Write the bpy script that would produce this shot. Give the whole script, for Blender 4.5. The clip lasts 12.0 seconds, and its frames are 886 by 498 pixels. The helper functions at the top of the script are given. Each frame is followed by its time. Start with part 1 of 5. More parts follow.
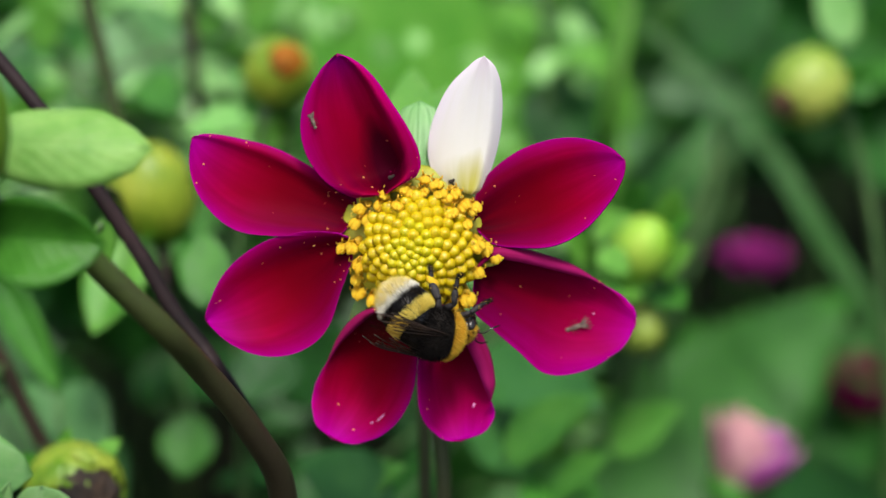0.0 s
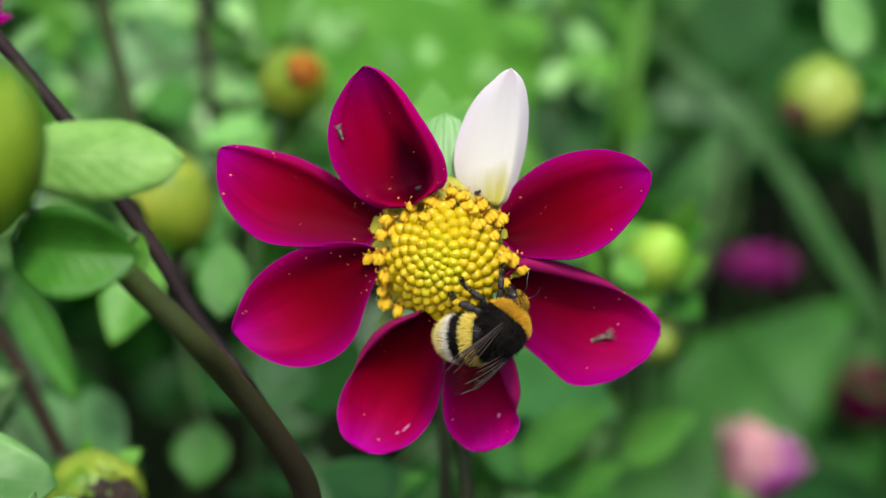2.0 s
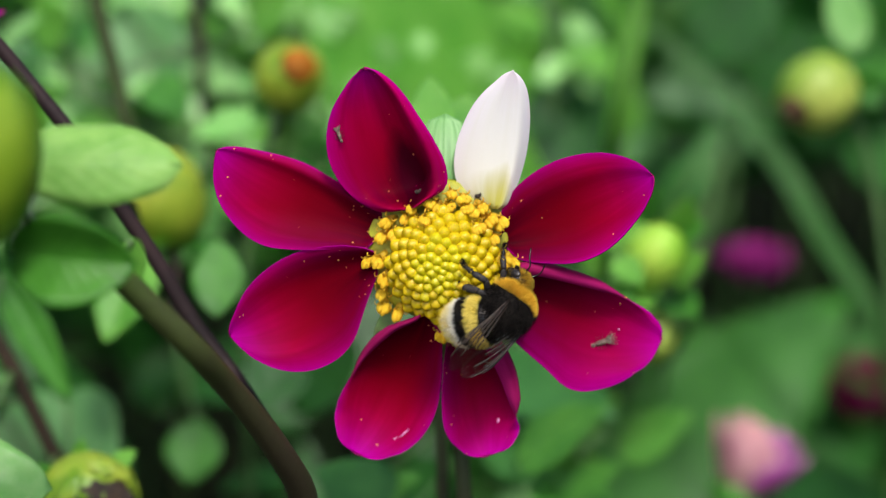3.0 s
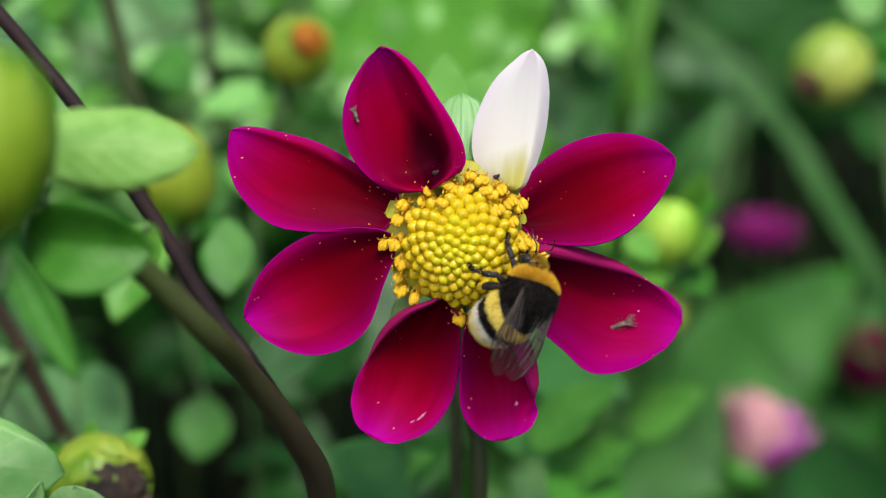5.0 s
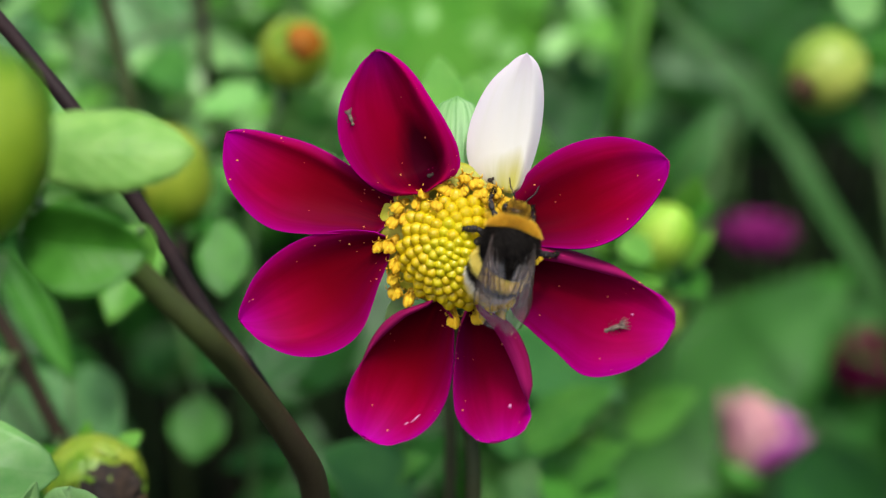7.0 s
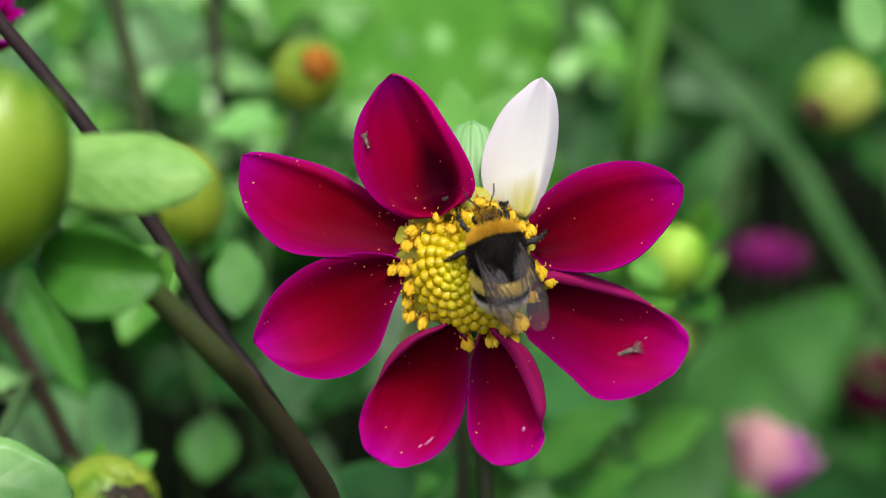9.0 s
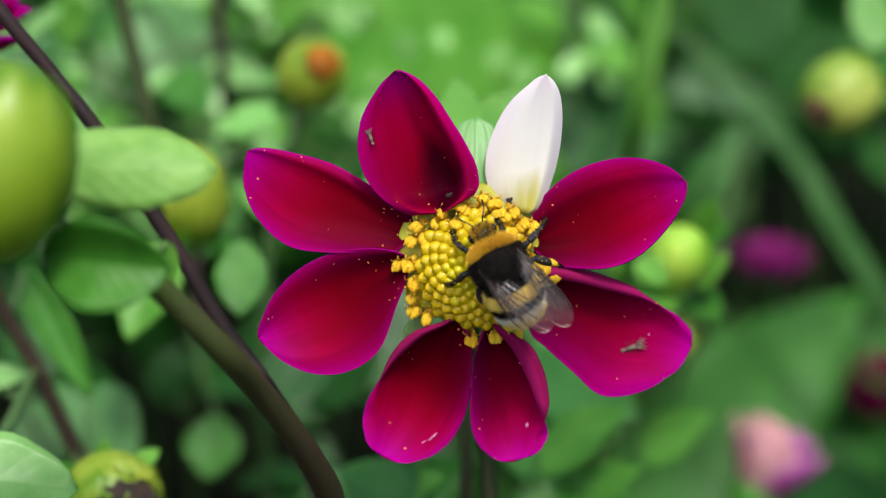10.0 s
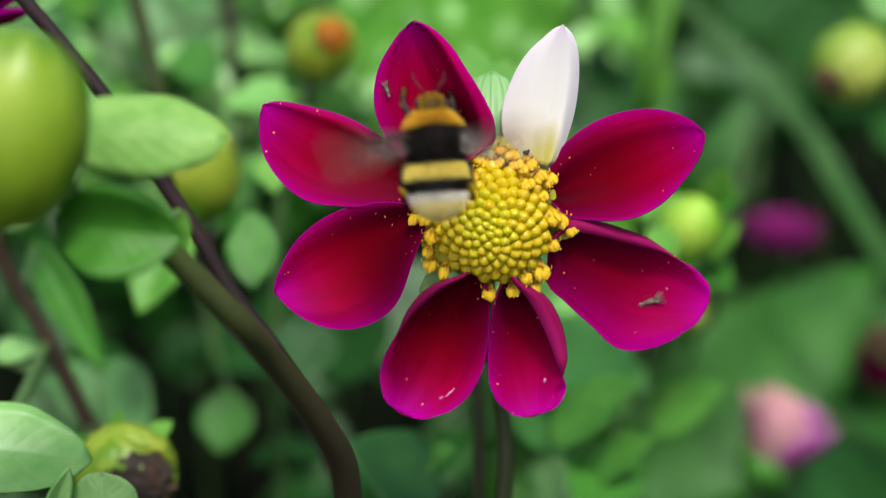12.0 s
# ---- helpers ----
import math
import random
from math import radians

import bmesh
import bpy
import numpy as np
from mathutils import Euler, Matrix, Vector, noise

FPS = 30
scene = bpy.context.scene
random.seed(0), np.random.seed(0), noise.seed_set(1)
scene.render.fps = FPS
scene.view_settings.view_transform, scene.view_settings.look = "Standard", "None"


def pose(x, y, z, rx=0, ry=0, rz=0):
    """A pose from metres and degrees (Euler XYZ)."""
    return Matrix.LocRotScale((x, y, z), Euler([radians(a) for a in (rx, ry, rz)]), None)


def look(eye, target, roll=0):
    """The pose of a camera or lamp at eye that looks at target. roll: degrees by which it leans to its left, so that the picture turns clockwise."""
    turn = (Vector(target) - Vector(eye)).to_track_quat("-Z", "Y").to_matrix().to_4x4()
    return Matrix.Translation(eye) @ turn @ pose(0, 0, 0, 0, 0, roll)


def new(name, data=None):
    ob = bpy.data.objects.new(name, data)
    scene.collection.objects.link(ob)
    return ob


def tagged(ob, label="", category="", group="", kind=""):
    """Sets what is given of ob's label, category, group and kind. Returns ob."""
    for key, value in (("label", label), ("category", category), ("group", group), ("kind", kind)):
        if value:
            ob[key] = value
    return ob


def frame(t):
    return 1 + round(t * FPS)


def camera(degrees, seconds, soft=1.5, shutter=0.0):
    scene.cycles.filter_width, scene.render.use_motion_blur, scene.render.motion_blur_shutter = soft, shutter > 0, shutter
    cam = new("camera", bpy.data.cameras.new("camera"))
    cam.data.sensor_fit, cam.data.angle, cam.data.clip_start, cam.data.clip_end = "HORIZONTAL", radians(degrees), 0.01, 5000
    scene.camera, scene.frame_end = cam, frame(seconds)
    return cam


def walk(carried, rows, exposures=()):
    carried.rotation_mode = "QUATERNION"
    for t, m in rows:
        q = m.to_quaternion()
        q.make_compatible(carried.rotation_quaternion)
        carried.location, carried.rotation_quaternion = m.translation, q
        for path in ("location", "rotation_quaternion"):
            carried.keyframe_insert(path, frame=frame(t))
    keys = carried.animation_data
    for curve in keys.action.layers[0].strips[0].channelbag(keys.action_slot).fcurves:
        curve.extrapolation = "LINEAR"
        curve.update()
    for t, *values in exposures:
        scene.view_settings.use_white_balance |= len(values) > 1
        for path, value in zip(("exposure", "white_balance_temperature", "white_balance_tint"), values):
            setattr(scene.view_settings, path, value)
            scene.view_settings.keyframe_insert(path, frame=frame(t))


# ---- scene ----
cam = camera(30, 12.0, soft=1.1, shutter=0.5)
cam.data.dof.use_dof = True
cam.data.dof.focus_distance = 0.231
cam.data.dof.aperture_fstop = 7.8
walk(cam, [
    (0.0, pose(0.01228, -0.21224, 0.55472, 63.070, 1.042, 0.564)),
    (0.5, pose(0.01051, -0.21198, 0.55488, 63.042, 0.892, 0.692)),
    (1.0, pose(0.01027, -0.21294, 0.55489, 63.181, 0.973, 0.503)),
    (1.5, pose(0.00954, -0.21345, 0.55538, 63.294, 0.870, 0.615)),
    (2.0, pose(0.00656, -0.21292, 0.55573, 63.315, 0.750, 0.181)),
    (2.5, pose(0.00314, -0.21108, 0.55645, 63.166, 0.289, -0.331)),
    (3.0, pose(0.00481, -0.20873, 0.55770, 62.565, 0.379, -0.120)),
    (3.5, pose(0.00419, -0.20919, 0.55677, 62.122, 0.487, 0.269)),
    (5.5, pose(0.00095, -0.20331, 0.55943, 61.026, 0.222, -0.580)),
    (6.0, pose(0.00092, -0.20317, 0.55984, 60.893, 0.127, -0.669)),
    (6.5, pose(0.00058, -0.20382, 0.55979, 60.958, 0.036, -0.661)),
    (7.0, pose(0.00179, -0.20490, 0.55930, 61.247, 0.103, -0.339)),
    (7.2, pose(0.00135, -0.20480, 0.55961, 61.267, 0.139, -0.055)),
    (8.8, pose(0.00022, -0.20488, 0.56095, 61.813, 0.092, 0.072)),
    (9.0, pose(0.00056, -0.20541, 0.56028, 61.896, 0.007, -0.054)),
    (9.5, pose(0.00000, -0.20668, 0.55989, 62.000, -0.000, 0.000)),
    (10.0, pose(0.00053, -0.20658, 0.55954, 62.058, -0.062, 0.126)),
    (10.5, pose(0.00065, -0.20749, 0.55885, 62.170, 0.136, 0.007)),
    (11.0, pose(0.00065, -0.20768, 0.55781, 62.312, 0.238, 0.130)),
    (11.5, pose(-0.00003, -0.20744, 0.55743, 62.007, 0.400, -0.017)),
    (11.6, pose(-0.00003, -0.20744, 0.55743, 61.972, 0.401, -0.003)),
    (11.7, pose(-0.00003, -0.20744, 0.55743, 61.880, 0.405, 0.035)),
    (11.8, pose(-0.00003, -0.20744, 0.55743, 61.723, 0.411, 0.099)),
    (11.9, pose(-0.00003, -0.20744, 0.55743, 61.601, 0.416, 0.149)),
    (12.0, pose(-0.00003, -0.20744, 0.55743, 61.500, 0.420, 0.190)),
], exposures=((0.0, 0.58), (12.0, 0.58)))

# ---- world and light: bright overcast garden ----
SUN_ELEVATION, SUN_TURN = radians(62), radians(200)
world = bpy.data.worlds.new("overcast_sky")
scene.world = world
world.use_nodes = True
sky = world.node_tree.nodes.new("ShaderNodeTexSky")
sky.sky_type, sky.sun_disc = "NISHITA", False
sky.sun_elevation, sky.sun_rotation = SUN_ELEVATION, SUN_TURN
sky.air_density, sky.dust_density, sky.ozone_density = 1.0, 4.0, 1.0
backing = world.node_tree.nodes["Background"]
backing.inputs["Strength"].default_value = 0.12
world.node_tree.links.new(sky.outputs[0], backing.inputs[0])
sun = new("sun", bpy.data.lights.new("sun", "SUN"))
sun.data.energy, sun.data.angle, sun.data.color = 2.3, radians(11), (1.0, 0.97, 0.92)
sun.matrix_world = look((0.35, -0.5, 2.2), (0, 0, 0.45))

# ---- the garden's own axes: u across, v up along the flower's face, w out of it; millimetres ----
HEART = Vector((0, 0, 0.45))
LEAN = radians(28)
U = Vector((1, 0, 0))
V = Vector((0, math.sin(LEAN), math.cos(LEAN)))
W = Vector((0, -math.cos(LEAN), math.sin(LEAN)))
UP = Vector((0, 0, 1))


def at(u, v, w):
    return HEART + (U * u + V * v + W * w) * 0.001


# ---- mesh helpers ----
def mesh_of(geo, material, smooth=True):
    verts, faces = geo[0], geo[1]
    me = bpy.data.meshes.new("mesh")
    me.from_pydata([tuple(v) for v in verts], [], faces)
    if len(geo) > 2 and geo[2]:
        uv = me.uv_layers.new(name="UVMap")
        idx = np.empty(len(me.loops), dtype=np.int32)
        me.loops.foreach_get("vertex_index", idx)
        uv.data.foreach_set("uv", np.array(geo[2], dtype=np.float32)[idx].ravel())
    me.polygons.foreach_set("use_smooth", [smooth] * len(me.polygons))
    me.materials.append(material)
    me.update()
    return me


def part(name, geo, material, parent, label="", smooth=True):
    """One mesh under a thing; the geometry is given in the world, or in the thing's own space for a thing at the origin."""
    base = parent.get("base", (0, 0, 0))
    shift = Vector(base)
    ob = new(name, mesh_of(([Vector(v) - shift for v in geo[0]], *geo[1:]), material, smooth))
    ob.parent = parent
    ob["base"] = tuple(base)
    if label:
        ob["label"] = label
    return ob


def thing(name, place, label, category, group="", kind=""):
    ob = new(name)
    ob.empty_display_size = 0.01
    ob.location = place
    ob["base"] = tuple(place)
    return tagged(ob, label, category, group, kind)


def join(*geos):
    verts, faces, uvs = [], [], []
    for g in geos:
        k = len(verts)
        verts += list(g[0])
        faces += [tuple(i + k for i in f) for f in g[1]]
        uvs += list(g[2]) if len(g) > 2 and g[2] else [(0.5, 0.5)] * len(g[0])
    return verts, faces, uvs


def smooth_line(points, steps=6):
    """A smooth line through the points that does not overshoot where they lie unevenly."""
    p = [Vector(q) for q in points]
    way = [(p[i + 1] - p[i]).normalized() for i in range(len(p) - 1)]
    tan = [way[0]] + [(way[i] + way[i + 1]).normalized() for i in range(len(way) - 1)] + [way[-1]]
    out = []
    for i in range(len(p) - 1):
        ln = (p[i + 1] - p[i]).length
        for k in range(steps):
            t = k / steps
            out.append(p[i] * (2 * t ** 3 - 3 * t * t + 1) + tan[i] * ln * (t ** 3 - 2 * t * t + t) + p[i + 1] * (3 * t * t - 2 * t ** 3) + tan[i + 1] * ln * (t ** 3 - t * t))
    out.append(p[-1])
    return out


def tube(points, radii, sides=10, steps=6, cap=True, ridge=0.0):
    """A round stalk along the points; radii in millimetres at each given point."""
    line = smooth_line(points, steps)
    n = len(line)
    rad = np.interp(np.linspace(0, 1, n), np.linspace(0, 1, len(radii)), radii) * 0.001
    side = None
    verts, faces, uvs = [], [], []
    for i, p in enumerate(line):
        d = (line[min(i + 1, n - 1)] - line[max(i - 1, 0)]).normalized()
        if side is None:
            side = d.orthogonal().normalized()
        side = (side - d * side.dot(d)).normalized()
        other = d.cross(side)
        for k in range(sides):
            a = math.tau * k / sides
            r = rad[i] * (1 + ridge * math.cos(4 * a))
            verts.append(p + (side * math.cos(a) + other * math.sin(a)) * r)
            uvs.append((k / sides, i / n))
    for i in range(n - 1):
        for k in range(sides):
            j = (k + 1) % sides
            faces.append((i * sides + k, i * sides + j, (i + 1) * sides + j, (i + 1) * sides + k))
    if cap:
        faces.append(tuple(range(sides))[::-1])
        faces.append(tuple((n - 1) * sides + k for k in range(sides)))
    return verts, faces, uvs


def ball(centre, ax, ay, az, nu=16, nv=12, warp=None):
    """An egg with the half-axes ax, ay, az (vectors); az is its pole."""
    verts, faces, uvs = [], [], []
    for i in range(nv + 1):
        th = math.pi * i / nv
        for k in range(nu):
            ph = math.tau * k / nu
            x, y, z = math.sin(th) * math.cos(ph), math.sin(th) * math.sin(ph), math.cos(th)
            f = warp(x, y, z) if warp else 1.0
            verts.append(centre + (ax * x + ay * y) * f + az * z)
            uvs.append((k / nu, i / nv))
    for i in range(nv):
        for k in range(nu):
            j = (k + 1) % nu
            faces.append((i * nu + k, (i + 1) * nu + k, (i + 1) * nu + j, i * nu + j))
    return verts, faces, uvs


def sheet(grid):
    """A skin over rows of (place, uv)."""
    rows, cols = len(grid), len(grid[0])
    verts = [c[0] for r in grid for c in r]
    uvs = [c[1] for r in grid for c in r]
    faces = [(i * cols + k, i * cols + k + 1, (i + 1) * cols + k + 1, (i + 1) * cols + k) for i in range(rows - 1) for k in range(cols - 1)]
    return verts, faces, uvs


def thick(geo, mm, outer=0.0):
    """Gives a skin its thickness, with a closed rim."""
    verts, faces, uvs = geo
    norm = [Vector((0, 0, 0)) for _ in verts]
    edges = {}
    for f in faces:
        c = (Vector(verts[f[2]]) - Vector(verts[f[0]])).cross(Vector(verts[f[3]]) - Vector(verts[f[1]]))
        for i, a in enumerate(f):
            norm[a] += c
            b = f[(i + 1) % len(f)]
            edges[(a, b)] = edges.get((a, b), 0) + 1
    n = len(verts)
    back = [Vector(v) - nn.normalized() * mm * 0.001 if nn.length > 0 else Vector(v) for v, nn in zip(verts, norm)]
    out = list(faces) + [tuple(i + n for i in f[::-1]) for f in faces]
    out += [(a, a + n, b + n, b) for (a, b) in edges if (b, a) not in edges]
    return list(verts) + back, out, list(uvs) + [(a, b + outer) for a, b in uvs]


# ---- materials ----
class Nodes:
    def __init__(self, name):
        self.material = bpy.data.materials.new(name)
        self.material.use_nodes = True
        self.tree = self.material.node_tree
        self.bsdf = self.tree.nodes["Principled BSDF"]
        self.out = self.tree.nodes["Material Output"]

    def add(self, kind, **values):
        node = self.tree.nodes.new(kind)
        for key, value in values.items():
            node.inputs[key.replace("_", " ")].default_value = value
        return node

    def link(self, a, b):
        self.tree.links.new(a, b)

    def noise(self, scale, detail=4.0, where="Object"):
        co = self.add("ShaderNodeTexCoord")
        node = self.add("ShaderNodeTexNoise", Scale=scale, Detail=detail)
        self.link(co.outputs[where], node.inputs["Vector"])
        return node.outputs["Fac"]

    def ramp(self, fac, *stops):
        node = self.add("ShaderNodeValToRGB")
        el = node.color_ramp.elements
        while len(el) < len(stops):
            el.new(0.5)
        for e, (p, c) in zip(el, stops):
            e.position, e.color = p, (*c, 1)
        self.link(fac, node.inputs[0])
        return node.outputs[0]

    def mix(self, fac, a, b, mode="MIX"):
        node = self.add("ShaderNodeMix")
        node.data_type, node.blend_type = "RGBA", mode
        for sock, value in ((node.inputs[0], fac), (node.inputs[6], a), (node.inputs[7], b)):
            if isinstance(value, (int, float)):
                sock.default_value = value
            elif isinstance(value, tuple):
                sock.default_value = (*value, 1)
            else:
                self.link(value, sock)
        return node.outputs[2]

    def math(self, op, a, b=0.0):
        node = self.add("ShaderNodeMath")
        node.operation = op
        for sock, value in ((node.inputs[0], a), (node.inputs[1], b)):
            if isinstance(value, (int, float)):
                sock.default_value = value
            else:
                self.link(value, sock)
        return node.outputs[0]

    def uv(self):
        co = self.add("ShaderNodeTexCoord")
        sep = self.add("ShaderNodeSeparateXYZ")
        self.link(co.outputs["UV"], sep.inputs[0])
        return sep.outputs[0], sep.outputs[1]

    def random(self):
        return self.add("ShaderNodeObjectInfo").outputs["Random"]

    def bump(self, height, strength, mm):
        node = self.add("ShaderNodeBump", Strength=strength, Distance=mm * 0.001)
        self.link(height, node.inputs["Height"])
        self.link(node.outputs[0], self.bsdf.inputs["Normal"])
        return node.outputs[0]

    def finish(self, colour, rough=0.5, see_through=0.0, glow_colour=None, sheen=0.0, normal=None, specular=0.5):
        if isinstance(colour, tuple):
            self.bsdf.inputs["Base Color"].default_value = (*colour, 1)
        else:
            self.link(colour, self.bsdf.inputs["Base Color"])
        if isinstance(rough, (int, float)):
            self.bsdf.inputs["Roughness"].default_value = rough
        else:
            self.link(rough, self.bsdf.inputs["Roughness"])
        self.bsdf.inputs["Specular IOR Level"].default_value = specular
        self.bsdf.inputs["Sheen Weight"].default_value = sheen
        if see_through:
            trans = self.add("ShaderNodeBsdfTranslucent")
            lit = glow_colour if glow_colour is not None else colour
            if isinstance(lit, tuple):
                trans.inputs[0].default_value = (*lit, 1)
            else:
                self.link(lit, trans.inputs[0])
            if normal is not None:
                self.link(normal, trans.inputs["Normal"])
            mixer = self.add("ShaderNodeMixShader")
            mixer.inputs[0].default_value = see_through
            self.link(self.bsdf.outputs[0], mixer.inputs[1])
            self.link(trans.outputs[0], mixer.inputs[2])
            self.link(mixer.outputs[0], self.out.inputs[0])
        return self.material


def petal_material(name, deep, middle, rim, base, gloss=0.014, outside=(0.34, 0.015, 0.12), root=(0.06, 0.36), edge_power=3.0, throat=None):
    """Pigment with some painted hollow shade: dark at the base and along the middle, purple towards the rim, with fine
    lengthwise veins.
    """
    n = Nodes(name)
    u, v = n.uv()
    outer = n.math("GREATER_THAN", v, 1.5)
    v = n.math("SUBTRACT", v, n.math("MULTIPLY", outer, 2.0))
    across = n.math("ABSOLUTE", n.math("SUBTRACT", n.math("MULTIPLY", u, 2.0), 1.0))
    mottle = n.noise(350.0, 3.0)
    edge = n.math("MAXIMUM", n.math("MULTIPLY", n.math("POWER", across, edge_power), n.math("ADD", 0.3, v)), n.math("POWER", v, 8.0))
    edge = n.math("MULTIPLY", n.math("MINIMUM", edge, 1.0), n.math("ADD", 0.6, n.math("MULTIPLY", mottle, 0.7)))
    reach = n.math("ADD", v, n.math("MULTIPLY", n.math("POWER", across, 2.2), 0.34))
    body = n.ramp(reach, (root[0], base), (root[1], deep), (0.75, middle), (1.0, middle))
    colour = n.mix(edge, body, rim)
    co = n.add("ShaderNodeTexCoord")
    stretch = n.add("ShaderNodeMapping")
    stretch.inputs["Scale"].default_value = (38.0, 1.6, 1.0)
    n.link(co.outputs["UV"], stretch.inputs[0])
    veins = n.add("ShaderNodeTexNoise", Scale=1.0, Detail=3.0)
    n.link(stretch.outputs[0], veins.inputs["Vector"])
    colour = n.mix(n.math("MULTIPLY", outer, 0.8), colour, outside)
    colour = n.mix(n.math("MULTIPLY", veins.outputs["Fac"], 0.4), colour, deep)
    wide = n.add("ShaderNodeMapping")
    wide.inputs["Scale"].default_value = (11.0, 0.9, 1.0)
    n.link(co.outputs["UV"], wide.inputs[0])
    bands = n.add("ShaderNodeTexNoise", Scale=1.0, Detail=2.0)
    n.link(wide.outputs[0], bands.inputs["Vector"])
    streak = n.math("MAXIMUM", n.math("SUBTRACT", bands.outputs["Fac"], 0.46), 0.0)
    streak = n.math("MULTIPLY", streak, n.math("MAXIMUM", n.math("SUBTRACT", 1.1, n.math("MULTIPLY", v, v)), 0.0))
    colour = n.mix(n.math("MINIMUM", n.math("MULTIPLY", streak, 2.2), 0.5), colour, deep)
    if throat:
        # a throat blotch, pigment and on crimson painted hollow shade: centre and half-axes over the blade
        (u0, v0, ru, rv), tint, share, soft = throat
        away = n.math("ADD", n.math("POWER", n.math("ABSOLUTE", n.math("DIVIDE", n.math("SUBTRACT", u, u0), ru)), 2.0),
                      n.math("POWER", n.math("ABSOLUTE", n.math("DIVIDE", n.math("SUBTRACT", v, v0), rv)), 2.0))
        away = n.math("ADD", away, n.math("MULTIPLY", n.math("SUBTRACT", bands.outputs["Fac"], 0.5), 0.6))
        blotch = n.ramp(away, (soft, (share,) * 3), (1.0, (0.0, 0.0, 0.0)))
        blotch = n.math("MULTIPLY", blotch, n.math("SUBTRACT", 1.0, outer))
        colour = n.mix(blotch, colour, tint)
    normal = n.bump(n.math("ADD", veins.outputs["Fac"], n.math("MULTIPLY", bands.outputs["Fac"], 1.5)), 0.12, 0.15)
    fine = n.noise(6000.0, 2.0)
    rough = n.math("ADD", 0.40, n.math("MULTIPLY", fine, 0.12))
    return n.finish(colour, rough, 0.14, colour, 0.0, normal, gloss)


def leaf_material(name, dark, light, shine=0.45, ribbed=0.2, relief=0.35, gloss=0.4):
    n = Nodes(name)
    u, v = n.uv()
    across = n.math("ABSOLUTE", n.math("SUBTRACT", n.math("MULTIPLY", u, 2.0), 1.0))
    slope = n.math("SUBTRACT", n.math("MULTIPLY", v, 9.0), n.math("MULTIPLY", across, 2.6))
    ribs = n.math("POWER", n.math("ABSOLUTE", n.math("SINE", n.math("MULTIPLY", slope, 3.14159))), 0.25)
    mid = n.math("MINIMUM", n.math("MULTIPLY", across, 9.0), 1.0)
    lines = n.math("MULTIPLY", ribs, mid)
    blotch = n.noise(90.0, 4.0)
    fine = n.noise(1500.0, 3.0)
    patch = n.noise(420.0, 3.0)
    spread = n.math("ADD", n.math("MULTIPLY", n.math("SUBTRACT", blotch, 0.5), 1.7), n.math("MULTIPLY", n.math("SUBTRACT", patch, 0.5), 0.9))
    tone = n.math("ADD", n.math("ADD", spread, 0.38), n.math("MULTIPLY", n.random(), 0.45))
    tone = n.math("MINIMUM", n.math("MAXIMUM", tone, 0.0), 1.0)
    colour = n.mix(tone, dark, light)
    colour = n.mix(n.math("MULTIPLY", n.math("SUBTRACT", 1.0, lines), ribbed), colour, light)
    height = n.math("ADD", lines, n.math("MULTIPLY", fine, 0.4))
    normal = n.bump(height, 0.25, relief)
    lit = n.mix(0.4, colour, (0.09, 0.44, 0.03))
    return n.finish(colour, shine, 0.3, lit, 0.0, normal, gloss)


def grain_material(name, a, b, scale, rough=0.5, bump=0.3, mm=0.1, see_through=0.0, glow=None, sheen=0.0, specular=0.5):
    n = Nodes(name)
    big, fine = n.noise(scale, 4.0), n.noise(scale * 9, 3.0)
    tone = n.math("ADD", n.math("SUBTRACT", n.math("MULTIPLY", big, 2.2), 0.65), n.math("MULTIPLY", n.math("SUBTRACT", n.random(), 0.5), 0.4))
    tone = n.math("MINIMUM", n.math("MAXIMUM", tone, 0.0), 1.0)
    colour = n.mix(tone, a, b)
    normal = n.bump(fine, bump, mm)
    return n.finish(colour, n.math("ADD", rough - 0.1, n.math("MULTIPLY", fine, 0.2)), see_through, glow, sheen, normal, specular)


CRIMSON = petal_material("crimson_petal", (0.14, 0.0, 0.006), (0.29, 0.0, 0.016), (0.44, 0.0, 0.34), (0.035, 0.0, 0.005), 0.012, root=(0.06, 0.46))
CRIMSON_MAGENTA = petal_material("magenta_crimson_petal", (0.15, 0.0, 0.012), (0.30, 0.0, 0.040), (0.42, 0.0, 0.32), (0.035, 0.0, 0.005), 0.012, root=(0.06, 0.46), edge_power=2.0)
# near-black throat: dark pigment and the hollow's shade, both put into the colour
CRIMSON_DEEP = petal_material("crimson_petal_shaded_throat", (0.20, 0.0, 0.012), (0.40, 0.0, 0.036), (0.44, 0.0, 0.34), (0.022, 0.0, 0.004), 0.012, root=(0.06, 0.40), edge_power=2.6, throat=((0.425, 0.16, 0.16, 0.44), (0.030, 0.0, 0.006), 0.92, 0.3))
WHITE = petal_material("white_petal", (0.79, 0.78, 0.70), (0.85, 0.84, 0.84), (0.88, 0.74, 0.88), (0.38, 0.38, 0.02), 0.1, outside=(0.88, 0.82, 0.88), root=(0.04, 0.30), edge_power=2.2, throat=((0.44, 0.0, 0.20, 0.36), (0.48, 0.44, 0.06), 0.9, 0.0))
PINK = petal_material("pink_petal", (0.66, 0.34, 0.34), (0.62, 0.26, 0.36), (0.80, 0.52, 0.48), (0.6, 0.42, 0.3))
PURPLE = petal_material("purple_petal", (0.17, 0.010, 0.10), (0.24, 0.018, 0.16), (0.32, 0.035, 0.21), (0.10, 0.003, 0.06))
